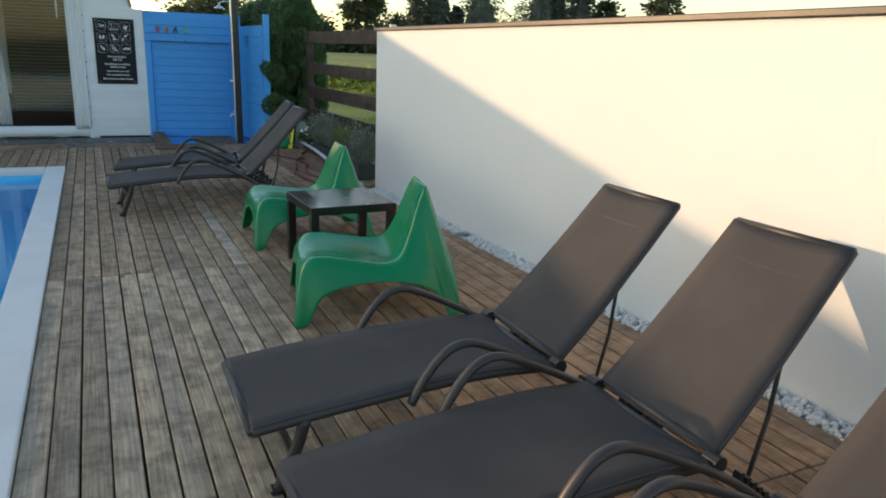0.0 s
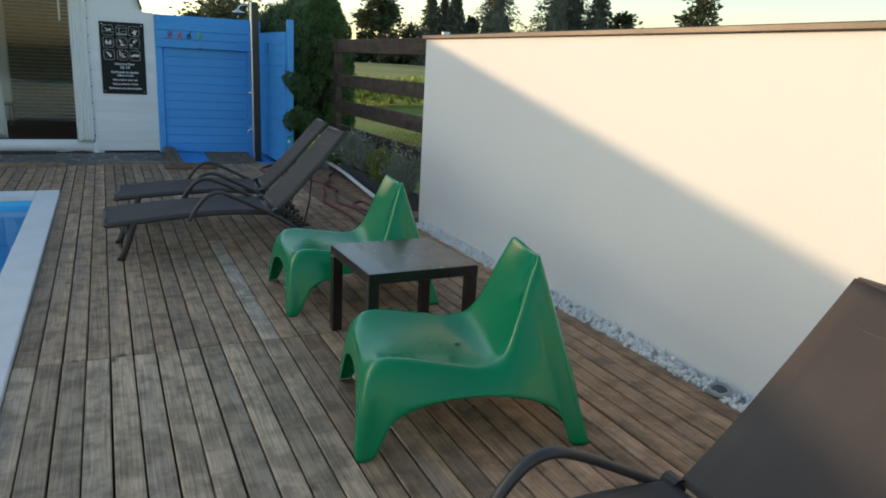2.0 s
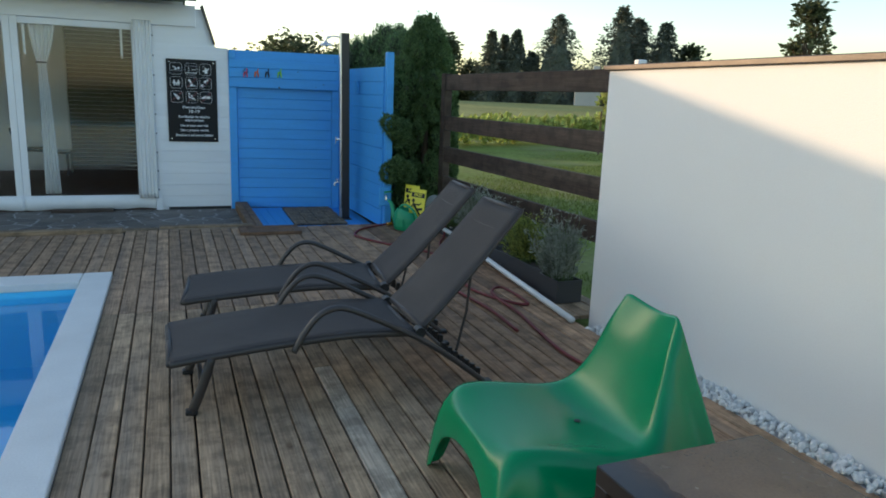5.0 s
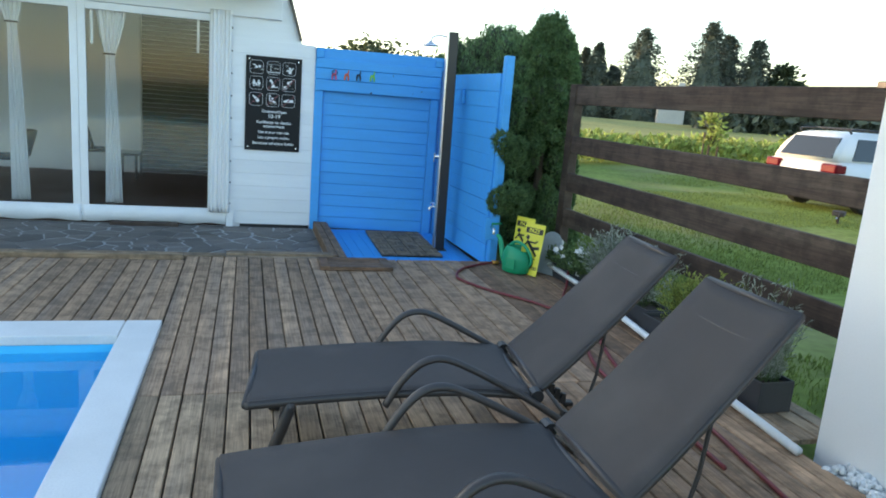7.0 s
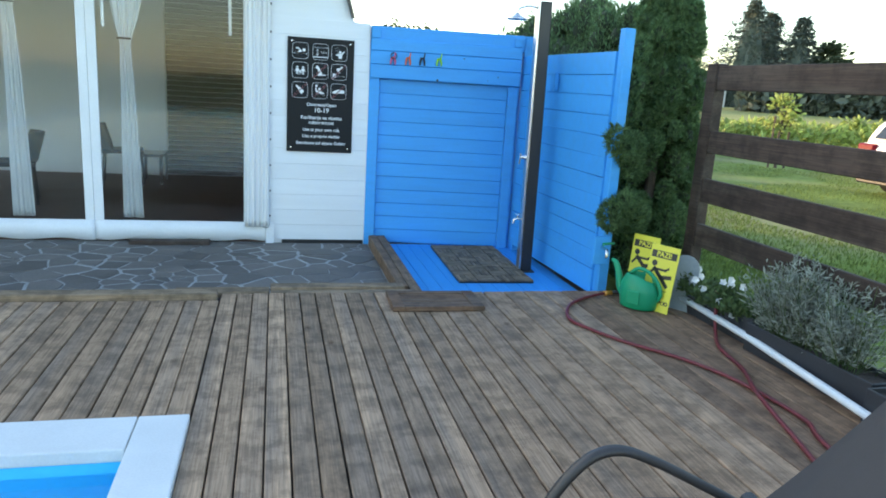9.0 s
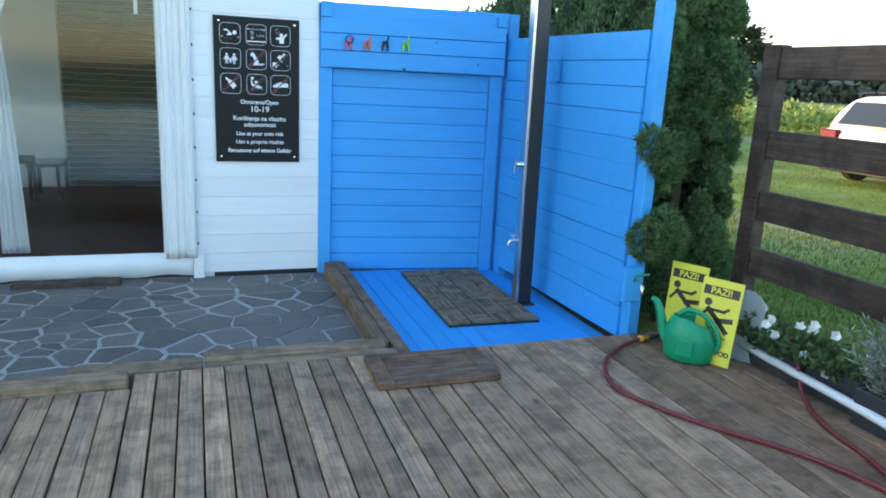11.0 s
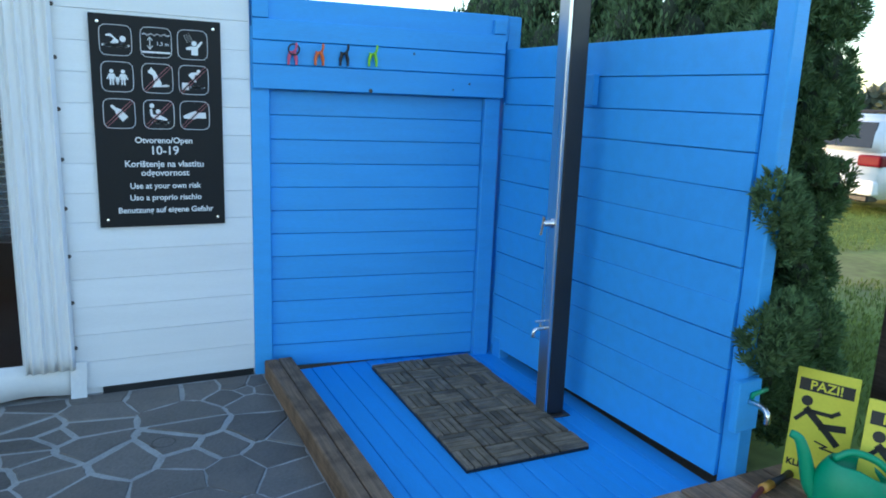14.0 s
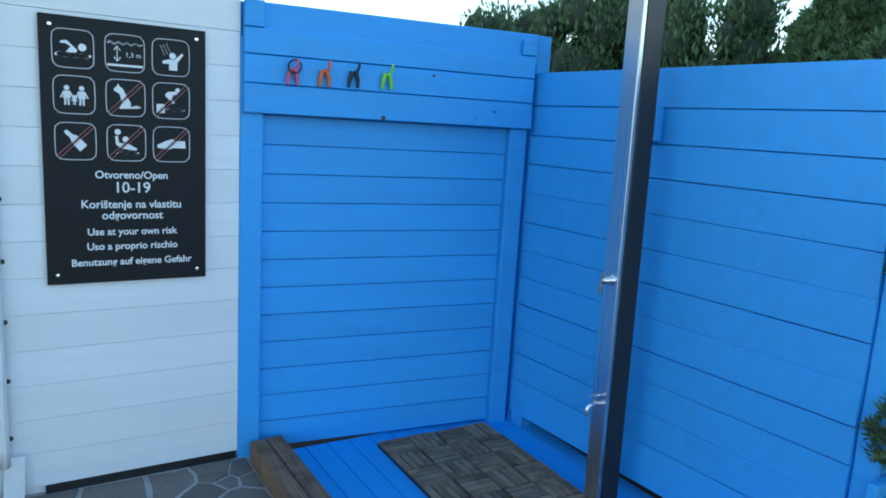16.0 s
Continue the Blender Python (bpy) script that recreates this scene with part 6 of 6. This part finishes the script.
# Black strip added for the shade below the lowest house board.
part("base_gap", boxed(0.06, 0.79, HY - 0.003, HY + 0.017, -0.112, -0.077), BLACK, house, "black strip standing for the shaded gap under the boards")
# ---- boards and stones of floors and walls ----
def plank_mesh(w, l, h, name="plank", bev=0.004):
    me = bpy.data.meshes.new(name)
    b = boxed(-w / 2, w / 2, 0, l, -h, 0, bev)
    b.to_mesh(me)
    b.free()
    return me


random.seed(5)
PITCH = 0.0965
GAP = 0.007
ROWS_Y = [(-3.5, 1.40), (1.40, 4.495), (4.495, 7.69), (7.69, 10.43)]
LIGHTWOOD = plank_wood("pale_deck_wood", (0.46, 0.375, 0.285), (0.41, 0.345, 0.275), 0.1)
plank_meshes = {}
WIDE = [0.9265, 1.031, 1.139, 1.255, 1.387, 1.534, 1.678, 1.82, 1.962, 2.104, 2.246, 2.388, 2.53, 2.672, 2.814]


def lay(x, y0, y1, z, material, tilt=0.35, width=PITCH):
    key = (round(y1 - y0, 3), round(width, 3), material.name)
    if key not in plank_meshes:
        plank_meshes[key] = plank_mesh(width - GAP, y1 - y0 - 0.006, 0.028)
        plank_meshes[key].materials.append(material)
    share("plank", plank_meshes[key], deck, pose(x + random.uniform(-0.0015, 0.0015), y0 + random.uniform(0, 0.004), z + random.uniform(-0.003, 0), 0, random.uniform(-tilt, tilt), random.uniform(-0.03, 0.03)))


for row, (y0, y1) in enumerate(ROWS_Y):
    for i in range(33):
        x = POOL_X + 0.001 + PITCH * (i + 0.5)
        if row == 3 and i >= 13:                          # wider boards beside the fence
            if i < 13 + len(WIDE) - 1:
                a, b = WIDE[i - 13], WIDE[i - 12]
                lay((a + b) / 2, y0, y1, 0, DECK_DAMP if a > 1.95 else DECK_DARK, width=b - a)
        elif i < 29:
            if row == 2 and i == 11:
                for a, b, mt in ((4.495, 5.20, LIGHTWOOD), (5.20, 6.02, LIGHTWOOD), (6.02, 6.53, LIGHTWOOD), (6.53, 7.69, DECK)):
                    lay(x, a, b, 0, mt)
            else:
                lay(x, y0, y1, 0, DECK_DARK if row == 3 or i > 15 else DECK if row == 2 or i > 11 else DECK_WORN)
        elif row == 2:
            lay(x, 6.96, 7.69, 0, DECK)
for i in range(44):
    lay(POOL_X + 0.001 - PITCH * (i + 0.5), POOL_Y + 0.01, 10.25, 0.012, DECK_DARK)


def wall_boards(parent, x0, x1, z0, z1, pitch, y, thick, material, gap=0.004):
    n = max(1, round((z1 - z0) / pitch))
    p = (z1 - z0) / n
    me = bpy.data.meshes.new("plank")
    b = boxed(0, x1 - x0, -thick, 0, gap / 2, p - gap / 2, min(0.003, gap * 0.75))
    b.to_mesh(me)
    b.free()
    me.materials.append(material)
    for i in range(n):
        share("plank", me, parent, pose(x0, y + random.uniform(-0.001, 0.001), z0 + i * p))


wall_boards(house, -0.055, 0.797, -0.075, 1.843, 0.137, HY + 0.017, 0.018, SIDING, 0.0012)
wall_boards(blue_wall, 0.08, WALL_L - 0.117, -0.09, 1.388, 0.1225, 0.028, 0.022, BLUE, 0.003)
cuts = [-0.045, 0.135, 0.27, 0.40, 0.525, 0.665, 0.80, 0.94, 1.085, 1.225, 1.36, 1.50, 1.655]
for a, b_ in zip(cuts, cuts[1:]):
    g_ = 0.0032 if a in (0.525, 1.225, 1.36, 1.50) else random.uniform(0.0007, 0.0018)
    side_board = part("plank", boxed(0, SIDE_L - 0.036, 0.001 + random.uniform(0, 0.004), 0.0245, a + g_, b_ - 0.0008, 0.0022), BLUE_Y, side_wall)
    for v in side_board.data.vertices:                    # slightly bowed edges
        v.co.z += 0.004 * noise.noise(Vector((v.co.x * 2.0, a * 9, 1.0)))
me = bpy.data.meshes.new("plank")
b = boxed(0.0015, 0.1035, 0, 1.84, -0.018, 0, 0.003)
b.to_mesh(me)
b.free()
me.materials.append(BLUE_Y)
for i in range(12):
    share("plank", me, blue_floor, pose(0.99 + 0.105 * i, 10.46, -0.10 + random.uniform(-0.0015, 0)))


def crazy_paving():
    """Irregular slate pieces: cells round scattered centres, pulled in by the joint."""
    rng = random.Random(4)
    x0, x1, y0, y1 = -4.2, 0.83, 10.45, HY - 0.015
    pts = []
    tries = 0
    while len(pts) < 230 and tries < 6000:
        tries += 1
        p = (rng.uniform(x0, x1), rng.uniform(y0, y1))
        if all(((p[0] - q[0]) * 0.8) ** 2 + ((p[1] - q[1]) * 1.15) ** 2 > 0.028 + 0.04 * noise.noise(Vector((p[0] * 2.2, p[1] * 2.2, 1))) for q in pts):
            pts.append(p)
    for i, p in enumerate(pts):
        cell = [Vector((x0, y0)), Vector((x1, y0)), Vector((x1, y1)), Vector((x0, y1))]
        for j, q in enumerate(pts):
            if i == j or (p[0] - q[0]) ** 2 + (p[1] - q[1]) ** 2 > 1.0:
                continue
            n = Vector((q[0] - p[0], q[1] - p[1]))
            gap = 0.0085 + 0.014 * noise.noise(Vector((p[0] + q[0], p[1] + q[1], 5.0)))
            c = n.dot(Vector(((p[0] + q[0]) / 2, (p[1] + q[1]) / 2))) - gap * n.length
            out = []
            for a, b in zip(cell, cell[1:] + cell[:1]):
                da, db = n.dot(a) - c, n.dot(b) - c
                if da <= 0:
                    out.append(a)
                if da * db < 0:
                    out.append(a.lerp(b, da / (da - db)))
            cell = out
            if len(cell) < 3:
                break
        if len(cell) < 3:
            continue
        b = bmesh.new()
        h = -0.106 + rng.uniform(-0.003, 0.004)
        o = Vector((p[0], p[1]))
        pc = [c - o for c in cell]
        dense = []
        for a, c in zip(pc, pc[1:] + pc[:1]):
            dense += [a * rng.uniform(0.96, 1.04), a.lerp(c, 0.33) * rng.uniform(0.95, 1.02), a.lerp(c, 0.66) * rng.uniform(0.95, 1.02)]
        lo = [b.verts.new((c.x, c.y, -0.02)) for c in dense]
        mid = [b.verts.new((c.x, c.y, -0.004)) for c in dense]
        hi = [b.verts.new((c.x * 0.96, c.y * 0.96, 0.0)) for c in dense]
        n = len(dense)
        for r0, r1 in ((lo, mid), (mid, hi)):
            for k in range(n):
                b.faces.new((r0[k], r0[(k + 1) % n], r1[(k + 1) % n], r1[k]))
        b.faces.new(hi)
        s = part("stone", b, SLATE, terrace)
        s.matrix_local = pose(p[0], p[1], h, rng.uniform(-0.3, 0.3), rng.uniform(-0.3, 0.3), 0)


crazy_paving()
